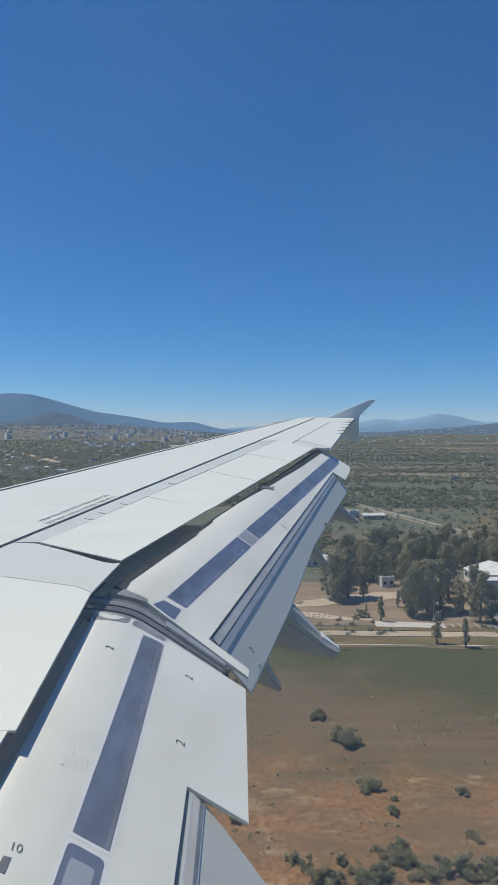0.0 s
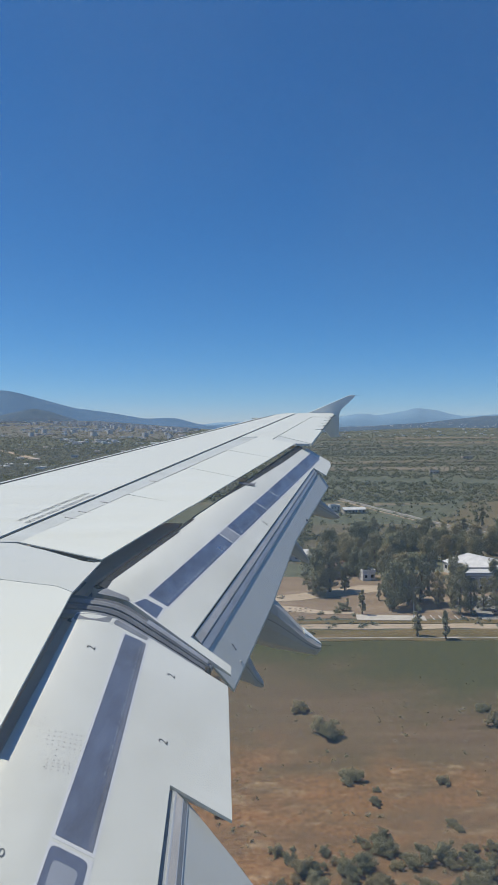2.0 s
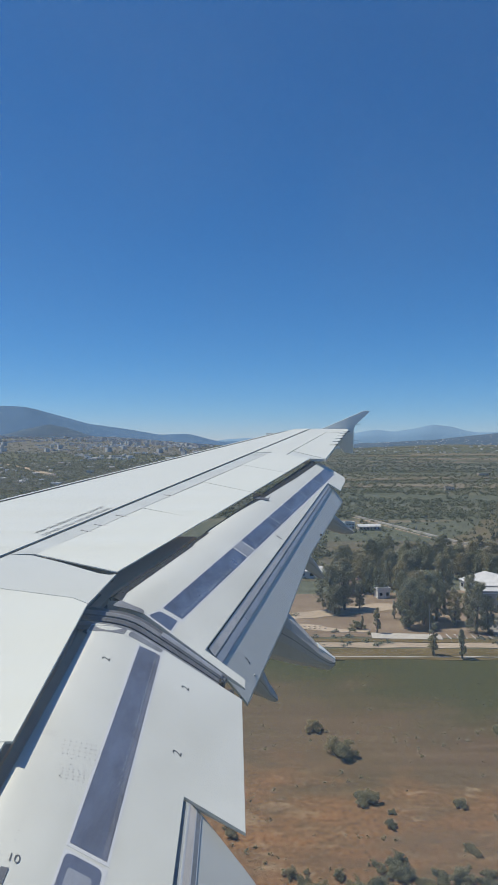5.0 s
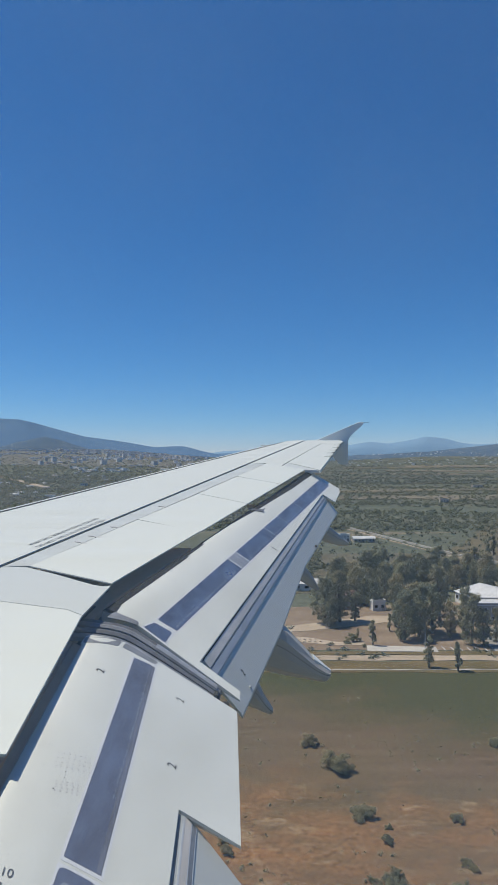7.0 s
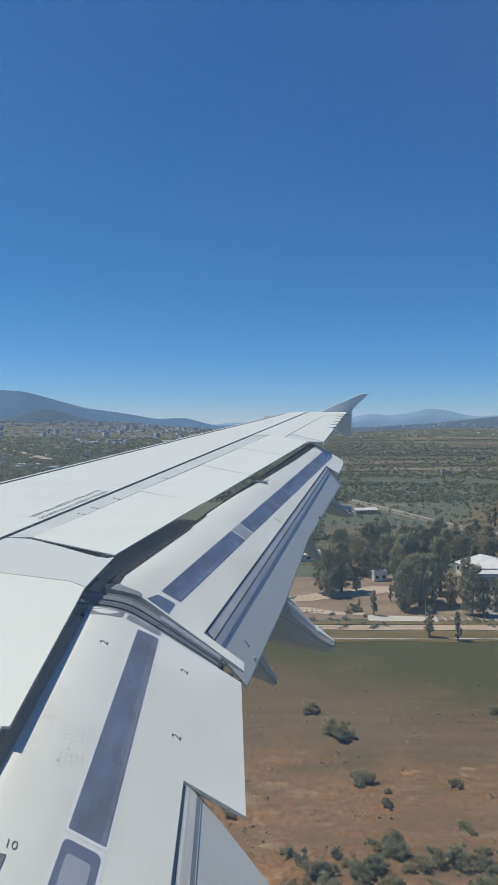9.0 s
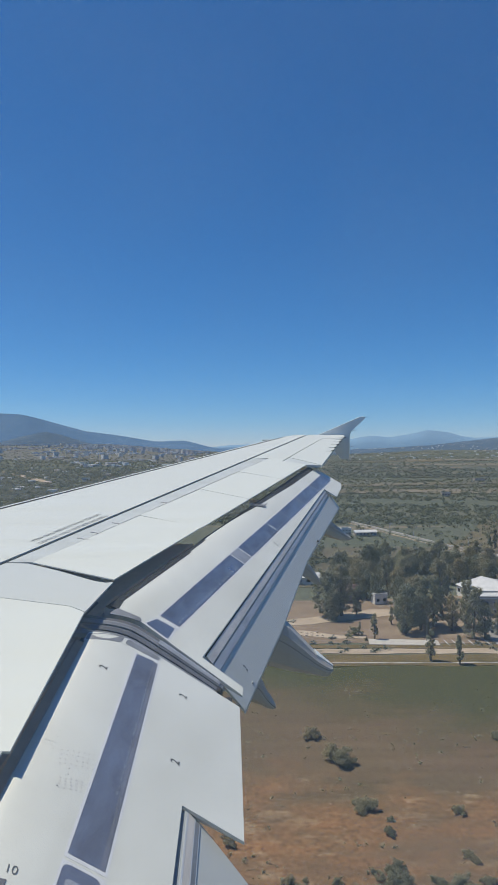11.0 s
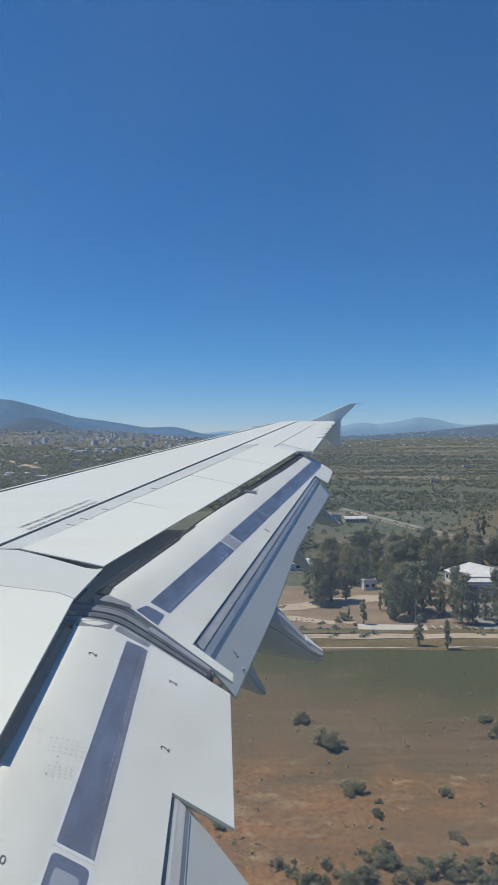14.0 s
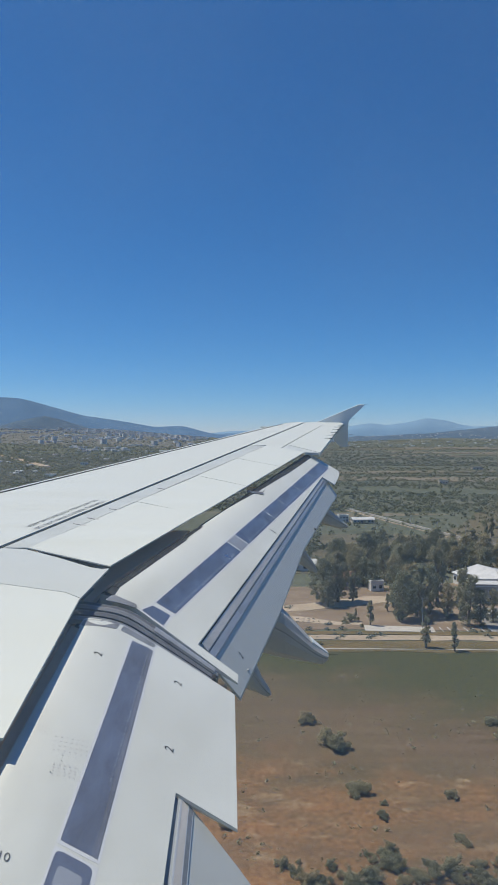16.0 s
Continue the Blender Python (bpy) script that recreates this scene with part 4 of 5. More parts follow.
patch("road_wall", [(67.2, 408), (67.7, 408), (86.4, 340), (99, 294), (120, 247), (119.6, 246.8), (98.5, 293.8), (85.9, 339.6)], M_concrete, 0.90, "low pale concrete wall along the country road", "wall", 8, 0.05, 17, 1.0)
patch("quarry_floor", [(55, 345), (70, 343), (71, 348), (56, 350)], M_pale, 0.3, "pale dusty quarry floor", "quarry", 4, 0.5, 16)
patch("road_plain", [(-479, 1361), (-466, 1361), (-236, 872), (-246, 866)], M_track, 0.9, "pale straight road through the low woods", "road", 30, 0.8, 18, 1.2)
rng = random.Random(21)
mats = [(M_straw, "straw coloured harvested field"), (M_meadow, "green meadow strip"), (M_rows, "brown orchard field with rows"), (M_straw, "dry grass field strip")]
for i in range(46):
    y = 620 * (4.6 ** rng.random())
    x = y * rng.uniform(-0.42, 0.50)
    w, d = rng.uniform(50, 170), rng.uniform(16, 60)
    sk = rng.uniform(-0.35, 0.1)
    if x < -0.08 * y:
        continue
    mt, lb = mats[rng.choices(range(4), (0.8, 6, 2, 1))[0]]
    patch("field_strip", [(x - w, y + sk * w), (x + w, y - sk * w), (x + w * 1.05, y + d - sk * w), (x - w * 0.95, y + d + sk * w)], mt, 0.5, lb, "field", 25, 3, 100 + i, 0.9)

for i, (x, y, w, d, mt) in enumerate(((330, 1500, 190, 90, M_straw), (620, 1750, 210, 130, M_straw), (420, 2050, 240, 160, M_rows), (800, 2150, 230, 170, M_straw), (250, 1250, 120, 50, M_meadow))):
    patch("field_strip", [(x - w, y + 0.1 * w), (x + w, y - 0.1 * w), (x + w * 1.05, y + d - 0.1 * w), (x - w * 0.9, y + d + 0.1 * w)], mt, 0.6, "pale dry field on the far plain", "field", 25, 5, 400 + i, 1.0)

# ---------------------------------------------------------------- hills
def hill_material(name, a, b):
    m, n, l, bs = material(name)
    f = tex_noise(n, l, 0.006, 6, 0.6, None, "World")
    l.new(mix(n, l, map_range(n, l, f, 0.3, 0.7), a, b), bs.inputs["Base Color"])
    bs.inputs["Roughness"].default_value = 1.0
    bs.inputs["Specular IOR Level"].default_value = 0.0
    return m


# blue air haze is put straight into the hills' base colours
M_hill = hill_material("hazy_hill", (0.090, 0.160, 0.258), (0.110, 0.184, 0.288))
M_hill_near = hill_material("hazy_scrub_hill", (0.078, 0.118, 0.168), (0.102, 0.142, 0.192))
M_hill_far = hill_material("hazy_distant_range", (0.185, 0.300, 0.420), (0.200, 0.315, 0.435))


def ridge(name, profile, r, depth, mat, label, seed):
    """A ridge whose crest runs at distance r; profile: bearing (tangent) and crest height over the eye in thousandths of r."""
    rn = np.random.RandomState(seed)
    bm = bmesh.new()
    rows = []
    xs = [p[0] for p in profile]
    for i in range(141):
        a = xs[0] + (xs[-1] - xs[0]) * i / 140
        h = float(np.interp(a, xs, [p[1] for p in profile])) * 0.001 * r
        wob = noise.noise(Vector((a * 60, seed, 0))) * 2.2 + noise.noise(Vector((a * 150, seed, 5))) * 1.0
        row = []
        for j, (dr, k) in enumerate(((-depth, -0.15), (-depth * 0.6, 0.38), (-depth * 0.3, 0.74), (0, 1.0), (depth * 0.6, 0.4), (depth, -0.2))):
            rr = r + dr
            z = ALT + (h + wob) * k if k > 0 else -12
            z += (noise.noise(Vector((a * 40, j * 2.1, seed))) * 8 if 0 < j < 3 else 0)
            row.append(bm.verts.new((rr * a / math.hypot(1, a), rr / math.hypot(1, a), z)))
        rows.append(row)
    for p, q in zip(rows, rows[1:]):
        for j in range(5):
            bm.faces.new((p[j], q[j], q[j + 1], p[j + 1]))
    return tagged(mesh_object(name, bm, mat, smooth=True), label, "hill", kind="structure")


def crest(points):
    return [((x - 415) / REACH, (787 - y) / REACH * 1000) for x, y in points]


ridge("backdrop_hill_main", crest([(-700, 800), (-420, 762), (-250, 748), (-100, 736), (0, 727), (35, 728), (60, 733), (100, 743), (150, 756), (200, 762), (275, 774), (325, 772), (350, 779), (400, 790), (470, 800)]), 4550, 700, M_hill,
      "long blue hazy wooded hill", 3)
ridge("backdrop_hill_front", crest([(-420, 790), (-200, 779), (0, 775), (40, 765), (80, 757), (110, 763), (150, 775), (185, 784), (260, 800)]), 3950, 330, M_hill_near, "low dark scrub hill behind the town, tinted with haze", 5)
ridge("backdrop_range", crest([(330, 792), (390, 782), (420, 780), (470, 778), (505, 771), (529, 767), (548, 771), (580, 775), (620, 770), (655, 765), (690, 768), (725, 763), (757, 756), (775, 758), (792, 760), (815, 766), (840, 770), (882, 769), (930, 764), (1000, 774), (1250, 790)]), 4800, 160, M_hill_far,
      "distant mountain range, tinted pale blue with haze", 8)
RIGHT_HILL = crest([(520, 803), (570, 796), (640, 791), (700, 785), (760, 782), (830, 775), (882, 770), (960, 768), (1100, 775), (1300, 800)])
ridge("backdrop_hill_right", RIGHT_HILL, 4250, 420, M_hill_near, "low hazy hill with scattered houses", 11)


# ---------------------------------------------------------------- vegetation
def leaf_cloud(centres, sizes, rs, quads, leaf):
    """Leaf cards scattered in flattened crowns: vertices and faces."""
    nC = len(centres)
    n = nC * quads
    u = rs.normal(size=(n, 3))
    u /= np.linalg.norm(u, axis=1)[:, None]
    rad = 0.15 + 1.0 * rs.rand(n) ** 0.6
    c = np.repeat(np.asarray(centres), quads, 0)
    s = np.repeat(np.asarray(sizes), quads, 0)
    p = c + u * rad[:, None] * s
    nrm = 0.55 * u + np.array([0.0, 0.0, 0.55]) + 0.45 * rs.normal(size=(n, 3))
    nrm /= np.linalg.norm(nrm, axis=1)[:, None]
    a = np.cross(nrm, rs.normal(size=(n, 3)))
    a /= np.linalg.norm(a, axis=1)[:, None]
    b = np.cross(nrm, a)
    lf = leaf if np.isscalar(leaf) else np.repeat(np.asarray(leaf), quads)
    h = (lf * (0.6 + 0.8 * rs.rand(n)))[:, None]
    v = np.stack([p - a * h * 0.5 - b * h * 0.35, p + a * h * 0.55 - b * h * 0.25, p + a * h * 0.35 + b * h * 0.45, p - a * h * 0.45 + b * h * 0.30], 1).reshape(-1, 3)
    return v, np.arange(4 * n).reshape(-1, 4)


def card_mesh(name, v, f, mat):
    me = bpy.data.meshes.new(name)
    me.vertices.add(len(v))
    me.vertices.foreach_set("co", v.astype(np.float32).ravel())
    me.loops.add(f.size)
    me.loops.foreach_set("vertex_index", f.astype(np.int32).ravel())
    me.polygons.add(len(f))
    me.polygons.foreach_set("loop_start", np.arange(0, f.size, f.shape[1], dtype=np.int32))
    me.update(calc_edges=True)
    me.materials.append(mat)
    return me


def tube(bm, pts, radii, seg=7):
    rows = []
    for p, r in zip(pts, radii):
        rows.append([bm.verts.new((p[0] + r * math.cos(2 * math.pi * i / seg), p[1] + r * math.sin(2 * math.pi * i / seg), p[2])) for i in range(seg)])
    for a, b in zip(rows, rows[1:]):
        for i in range(seg):
            bm.faces.new((a[i], a[(i + 1) % seg], b[(i + 1) % seg], b[i]))
    bm.faces.new(rows[-1])


def tree(name, label, seed, height, spread, mat, trunk_share=0.25, clumps=34, quads=60, leaf=0.42, narrow=False):
    rs = np.random.RandomState(seed)
    root = tagged(empty(name), label, "tree")
    bm = bmesh.new()
    lean = rs.uniform(-0.06, 0.06, 2) * height
    tp = [(lean[0] * f, lean[1] * f, height * f * 0.8 - 0.15 * (f == 0)) for f in (0, 0.2, 0.45, 0.7, 1.0)]
    r0 = height * 0.022 + 0.06
    tube(bm, tp, [r0 * 1.35, r0, r0 * 0.75, r0 * 0.5, r0 * 0.15])
    ends = []
    for i in range(6):
        f = trunk_share + (0.75 - trunk_share) * i / 6
        a = i * 2.4 + rs.rand()
        base = Vector((lean[0] * f, lean[1] * f, height * f * 0.8))
        out = spread * (0.35 if narrow else 0.62) * (1 - 0.35 * f)
        tip = base + Vector((math.cos(a) * out, math.sin(a) * out, height * (0.22 if narrow else 0.16)))
        mid = base.lerp(tip, 0.5) + Vector((0, 0, -0.02 * height))
        tube(bm, [base, mid, tip], [r0 * 0.45, r0 * 0.3, r0 * 0.08], 5)
        ends.append(tip)
    part("trunk", bm, M_bark, root)
    cs, sz = [], []
    for i in range(clumps):
        f = rs.rand() ** 0.8
        z = height * (trunk_share + (0.97 - trunk_share) * f)
        w = spread * ((math.sin(math.pi * (0.18 + 0.80 * f)) ** 0.7) * 0.45 if narrow else (math.sin(math.pi * (0.20 + 0.74 * f)) ** 0.65) * 0.92)
        a = rs.rand() * 6.283
        rr = w * math.sqrt(rs.rand())
        if i < len(ends):
            c = ends[i]
            cs.append((c.x, c.y, c.z))
        else:
            cs.append((rr * math.cos(a) + lean[0] * f, rr * math.sin(a) + lean[1] * f, z))
        k = spread * rs.choice((0.11, 0.17, 0.30)) * rs.uniform(0.85, 1.2) * (0.8 if narrow else 1.0)
        sz.append((k, k, k * rs.uniform(0.7, 1.25)))
    v, f = leaf_cloud(cs, sz, rs, quads, leaf)
    ob = new("crown", card_mesh("crown", v, f, mat))
    ob.parent = root
    return root


def shrub(name, label, seed, height, spread, mat):
    """A low bush: several stems fanning from one root, with a ragged clump at the end of each twig."""
    rs = np.random.RandomState(seed)
    root = tagged(empty(name), label, "bush")
    bm = bmesh.new()
    cs, sz = [], []
    for i in range(11):
        a, lean = i * 2.4 + rs.rand(), rs.uniform(0.15, 1.0)
        h = height * rs.uniform(0.55, 1.0) * (1 - 0.45 * lean ** 2)
        tip = Vector((math.cos(a) * spread * lean * 0.8, math.sin(a) * spread * lean * 0.8, h * 0.8))
        mid = tip * 0.5 + Vector((0, 0, 0.10 * h))
        tube(bm, [(0, 0, -0.1), mid, tip], [0.06, 0.035, 0.012], 5)
        for k in range(3):
            q = spread * rs.uniform(0.13, 0.30)
            cs.append((tip.x + rs.uniform(-0.3, 0.3) * spread, tip.y + rs.uniform(-0.3, 0.3) * spread, tip.z * rs.uniform(0.45, 1.05)))
            sz.append((q, q, q * rs.uniform(0.6, 1.1)))
    part("stem", bm, M_bark, root)
    v, f = leaf_cloud(cs, sz, rs, 190, 0.10)
    ob = new("crown", card_mesh("crown", v, f, mat))
    ob.parent = root
    return root


protos = {
    "tall": [tree("gum_tree", "tall narrow grey-green gum tree beside the yard", 90 + i, 12.8, 2.9, M_leaf_grey, 0.10, 78, 215, 0.17) for i in range(3)],
    "gum": [tree("gum_tree", "tall grey-green gum tree beside the yard", 40 + i, 11.8, 3.9, M_leaf_grey, 0.08, 92, 225, 0.17) for i in range(3)],
    "slim": [tree("gum_tree", "slim young grey-green tree on the bank", 50 + i, 6.5, 1.9, M_leaf_grey, 0.10, 34, 130, 0.16, True) for i in range(2)],
    "bush": [shrub("bush", "ragged brownish-olive bush on the dry field", 60 + i, 2.0 + 0.3 * i, 1.9, M_leaf_bush) for i in range(4)],
    "dark": [tree("cypress", "dark narrow conifer among the scrub", 70, 9.0, 2.4, M_leaf_dark, 0.06, 30, 60, 0.32, True)],
}
used = {k: 0 for k in protos}


def plant(kind, x, y, scale=1.0, turn=None, group=""):
    i = used[kind]
    used[kind] += 1
    src = protos[kind][i % len(protos[kind])]
    m = pose(x, y, rise(x, y), 0, 0, (i * 137.5) % 360 if turn is None else turn) @ Matrix.Scale(scale, 4)
    if i < len(protos[kind]):
        src.matrix_basis = m
        ob = src
    else:
        ob = copy_thing(src, m)
        ob.scale = (scale, scale, scale)
    if group:
        tagged(ob, group=group)
    return ob


def at(x, y):
    """A spot on the plain, from its bearing and its fall below the horizon."""
    d = ALT * REACH / (y - 787)
    return (x - 415) / REACH * d, d


belt = [(575, 1086, 1.05), (602, 1084, 1.12), (584, 1092, 0.7), (628, 1082, 0.62), (716, 1116, 1.0), (742, 1110, 1.05), (728, 1098, 1.2), (766, 1104, 1.0), (798, 1112, 0.70),
        (836, 1126, 0.95), (822, 1105, 0.95), (858, 1128, 0.72), (880, 1119, 0.62), (700, 1092, 0.9), (780, 1085, 1.2), (905, 1124, 1.0), (940, 1120, 1.1)]
for i, (x, y, s) in enumerate(belt):
    plant("tall" if i % 2 or i > 6 else "gum", *at(x, y), s * (0.85 if i == 6 else 1.0), group="trees of the belt")
r2 = random.Random(5)
for i in range(46):
    x = r2.uniform(585, 1000)
    y = r2.uniform(1022, 1062) - 0.02 * abs(x - 700)
    if not (800 < x < 1000 and y > 1035):
        plant("gum", *at(x, y), r2.uniform(0.6, 1.05), group="trees of the belt")
for i in range(52):
    x = r2.uniform(600, 1020)
    y = r2.uniform(990, 1026) + 0.03 * (x - 700)
    plant("gum" if i % 3 else "tall", *at(x, y), r2.uniform(0.5, 0.95), group="trees of the belt")
for x, y, s in ((660, 1126, 0.95), (760, 1166, 1.05), (812, 1172, 0.95), (632, 1118, 0.5), (690, 1100, 0.7)):
    plant("slim", *at(x, y), s, group="young trees by the track")
for x, y, s in ((876, 968, 1.0), (869, 972, 0.7), (640, 985, 0.6), (736, 1000, 0.8)):
    plant("dark", *at(x, y), s, group="conifers")
for x, y, s in ((880, 1302, 0.8), (690, 1546, 0.55), (700, 1535, 0.5), (672, 1552, 0.4), (826, 1512, 0.45), (838, 1522, 0.35), (905, 1330, 1.0), (940, 1290, 1.2), (640, 1425, 1.0), (598, 1345, 1.35), (548, 1300, 0.8), (625, 1118, 0.9), (615, 1122, 0.6),
                (955, 1420, 1.1), (985, 1480, 1.0), (655, 1540, 0.3), (860, 1560, 0.5), (570, 1160, 0.4), (645, 1128, 0.35)):
    plant("bush", *at(x, y), s, group="bushes of the field")
# thicket along the near margin of the field
r3 = random.Random(33)
placed = []
while len(placed) < 120:
    y = 56 + 26 * r3.random() ** 1.5
    x = y * r3.uniform(-0.02, 0.50)
    edge = 69.5 + 4.5 * noise.noise(Vector((x * 0.09, 2.0, 0))) + 2.5 * noise.noise(Vector((x * 0.3, 7.0, 0)))
    if (y < edge or r3.random() < 0.05) and all(math.hypot(x - a, y - b) > 0.75 for a, b in placed):
        placed.append((x, y))
        plant("bush", x, y, r3.uniform(0.35, 0.85) * (1.0 if y < edge else 0.6), group="bushes of the field")


def scatter(name, spots, mat, quads, rs, label, cat, squash=0.75):
    """Many small shrubs joined into one sheet of growth."""
    cs, sz, lf = [], [], []
    for x, y, r in spots:
        z = rise(x, y)
        for k in range(2):
            cs.append((x + rs.uniform(-0.45, 0.45) * r, y + rs.uniform(-0.45, 0.45) * r, z + r * squash * rs.uniform(0.35, 0.75)))
            q = r * rs.uniform(0.6, 0.9)
            sz.append((q, q, q * squash))
            lf.append(r * 0.42)
    v, f = leaf_cloud(cs, sz, rs, quads, np.array(lf))
    return tagged(new(name, card_mesh(name, v, f, mat)), label, cat, kind="stuff")


def dens(x, y, scale, seed):
    return noise.noise(Vector((x * scale, y * scale * 1.7, seed)))


rs = np.random.RandomState(9)
mid_sp, far_sp = [], []
while len(mid_sp) < 8500:
    y = 255 * (4.4 ** (rs.rand() ** 0.9))
    x = y * rs.uniform(-0.48, 0.52)
    if dens(x, y, 0.006, 3) + dens(x, y, 0.02, 8) * 0.6 > (0.06 if y < 390 else -0.30) and not (y < 300 and x < 5):
        mid_sp.append((x, y, rs.uniform(1.1, 2.7)))
while len(far_sp) < 9000:
    y = 1000 * (4.0 ** rs.rand())
    x = y * rs.uniform(-0.46, 0.50)
    if dens(x, y, 0.0022, 5) + dens(x, y, 0.008, 12) * 0.7 > (-0.26 if x > -0.05 * y else -0.6):
        far_sp.append((x, y, rs.uniform(2.2, 5.0)))
for _ in range(620):
    y = rs.uniform(212, 420)
    mid_sp.append((y * rs.uniform(0.05, 0.52), y, rs.uniform(0.7, 2.1)))
scatter("scrub", mid_sp, M_leaf_olive, 12, rs, "olive and scrub bushes over the plain", "scrub")
scatter("far_scrub", far_sp, M_leaf_scrub, 7, rs, "far dark scrub and hedges over the plain", "scrub", 0.6)
woods = []
while len(woods) < 5200:
    y = 430 * (4.6 ** rs.rand())
    x = y * rs.uniform(-0.48, 0.02)
    off_road = abs((x + 243) * 0.90 - (y - 870) * -0.432) > 16 or not 850 < y < 1400
    if off_road and dens(x, y, 0.004, 41) + dens(x, y, 0.015, 47) * 0.7 > -0.28:
        woods.append((x, y, rs.uniform(1.8, 4.4)))
scatter("woodland", woods, M_leaf_town, 9, rs, "dark low woods and groves before the town", "woods", 0.7)
hedge = []
for i in range(14):
    y0 = 480 * (3.2 ** rs.rand())
    x0, ln, sk = y0 * rs.uniform(-0.1, 0.45), rs.uniform(60, 220), rs.uniform(-0.3, 0.1)
    for j in range(int(ln / 3.2)):
        hedge.append((x0 + j * 3.2, y0 + sk * j * 3.2 + rs.uniform(-1, 1), rs.uniform(1.0, 2.4)))
scatter("hedge", hedge, M_leaf_dark, 9, rs, "dark hedge rows between far fields", "hedge")
low = []
while len(low) < 230:
    y = rs.uniform(146, 250)
    x = y * rs.uniform(-0.15, 0.5)
    if dens(x, y, 0.03, 31) > 0.12 and not (26 < x < 50 and 150 < y < 186):
        low.append((x, y, rs.uniform(0.35, 1.1)))
scatter("low_scrub", low, M_leaf_scrub, 14, rs, "low dry scrub round the yard", "scrub")
tufts = []
while len(tufts) < 320:
    y = 60 + 78 * rs.rand()
    x = y * rs.uniform(-0.12, 0.55)
    if dens(x, y, 0.05, 17) + 0.5 * dens(x, y, 0.25, 23) > 0.02:
        tufts.append((x, y, rs.uniform(0.10, 0.34)))
weeds = []
while len(weeds) < 3400:
    y = 52 + 72 * rs.rand() ** 1.3
    x = y * rs.uniform(-0.14, 0.56)
    if dens(x, y, 0.06, 51) + 0.6 * dens(x, y, 0.22, 57) > 0.06:
        weeds.append((x, y, rs.choice((0.07, 0.11, 0.18, 0.34), p=(0.42, 0.36, 0.17, 0.05)) * rs.uniform(0.8, 1.3)))
scatter("weeds", weeds, M_leaf_bush, 7, rs, "small dry weeds and thistles on the bare field", "weeds", 0.8)
scatter("grass_tufts", tufts, M_grass, 5, rs, "dry straw tufts and weeds on the field", "grass", 0.6)

# ---------------------------------------------------------------- buildings
def house(name, label, x, y, w, d, h, turn, wall, roof, kind="flat", windows=(4, 1), pitch=0.24):
    root = tagged(empty(name), label, "building")
    bm = box(0, 0, h / 2 - 0.3, w, d, h + 0.6)
    part("wall", bm, wall, root)
    if kind == "flat":
        part("roof", box(0, 0, h + 0.16, w + 0.3, d + 0.3, 0.3, 0.04), roof, root)
        pb = bmesh.new()
        for sx, sy, lx, ly in ((0, d / 2, w, 0.2), (0, -d / 2, w, 0.2), (w / 2, 0, 0.2, d), (-w / 2, 0, 0.2, d)):
            add_box(pb, pose(sx, sy, h + 0.5), lx, ly, 0.5)
        part("parapet", pb, wall, root)
    else:
        g = d * pitch
        e = 0.4
        a = [(-w / 2 - e, -d / 2 - e, h - 0.1), (-w / 2 - e, d / 2 + e, h - 0.1), (-w / 2 - e, 0, h + g)]
        b = [(w / 2 + e, yy, zz) for _, yy, zz in a]
        part("roof", prism(a, b), roof, root)
    cols, rows = windows
    for r in range(rows):
        for c in range(cols):
            wx = -w / 2 + w * (c + 0.5) / cols
            wz = h * (r + 0.55) / rows
            win = part("window", box(wx, -d / 2 - 0.02, wz, min(1.6, w / cols * 0.55), 0.10, min(1.3, h / rows * 0.45)), M_sealant, root)
            part("pane", box(wx, -d / 2 - 0.07, wz, min(1.4, w / cols * 0.46), 0.06, min(1.1, h / rows * 0.36)), M_glassdark, win)
    part("door", box(w * 0.32, -d / 2 - 0.03, 1.0, 1.0, 0.1, 2.0), M_steel, root)
    root.matrix_basis = pose(x, y, rise(x, y), 0, 0, turn)
    return root


house("depot_building", "long grey two-storey depot with window rows and a white roof edge", 76.5, 181, 25, 7, 4.4, -3, M_greywall, M_roofwhite, "flat", (11, 2))
house("depot_hall", "wide white hall with a low gable behind the depot", 77.5, 196, 18, 17, 3.3, -80, M_whitewall, M_roofwhite, "gable", (6, 1), 0.12)
house("kiosk", "small white flat-roofed kiosk under trees", 41.5, 193, 3.8, 3.0, 2.4, 8, M_whitewall, M_roofwhite, "flat", (2, 1))
house("shed", "cream rendered shed with a tiled roof behind the trees", 33, 200, 6.5, 5, 3.0, 5, M_creamwall, M_tile, "gable", (2, 1))
house("farm_building", "white flat-roofed farm building beside the far road", 56.5, 344, 5, 4, 3.2, 10, M_whitewall, M_concrete, "flat", (3, 2))
house("long_shed", "long low white-roofed shed beside the far road", 66, 340, 11, 4, 2.2, 6, M_creamwall, M_roofwhite, "gable", (6, 1))
house("house", "low white house with a pale gable roof among trees", 24, 222, 9, 5, 2.6, -4, M_whitewall, M_roofwhite, "gable", (3, 1))
for x, y, w, t in ((196, 620, 8, -10), (30, 720, 9, -8), (330, 900, 14, 3), (-150, 690, 10, 8), (-215, 960, 9, -5), (60, 1140, 16, 4)):
    house("house", "small pale country house among scrub", x, y, w, 7, 3.2, t, M_whitewall if int(x) % 2 else M_creamwall, M_tile if int(y) % 3 == 1 else M_concrete, "gable" if int(y) % 3 == 1 else "flat", (3, 1))


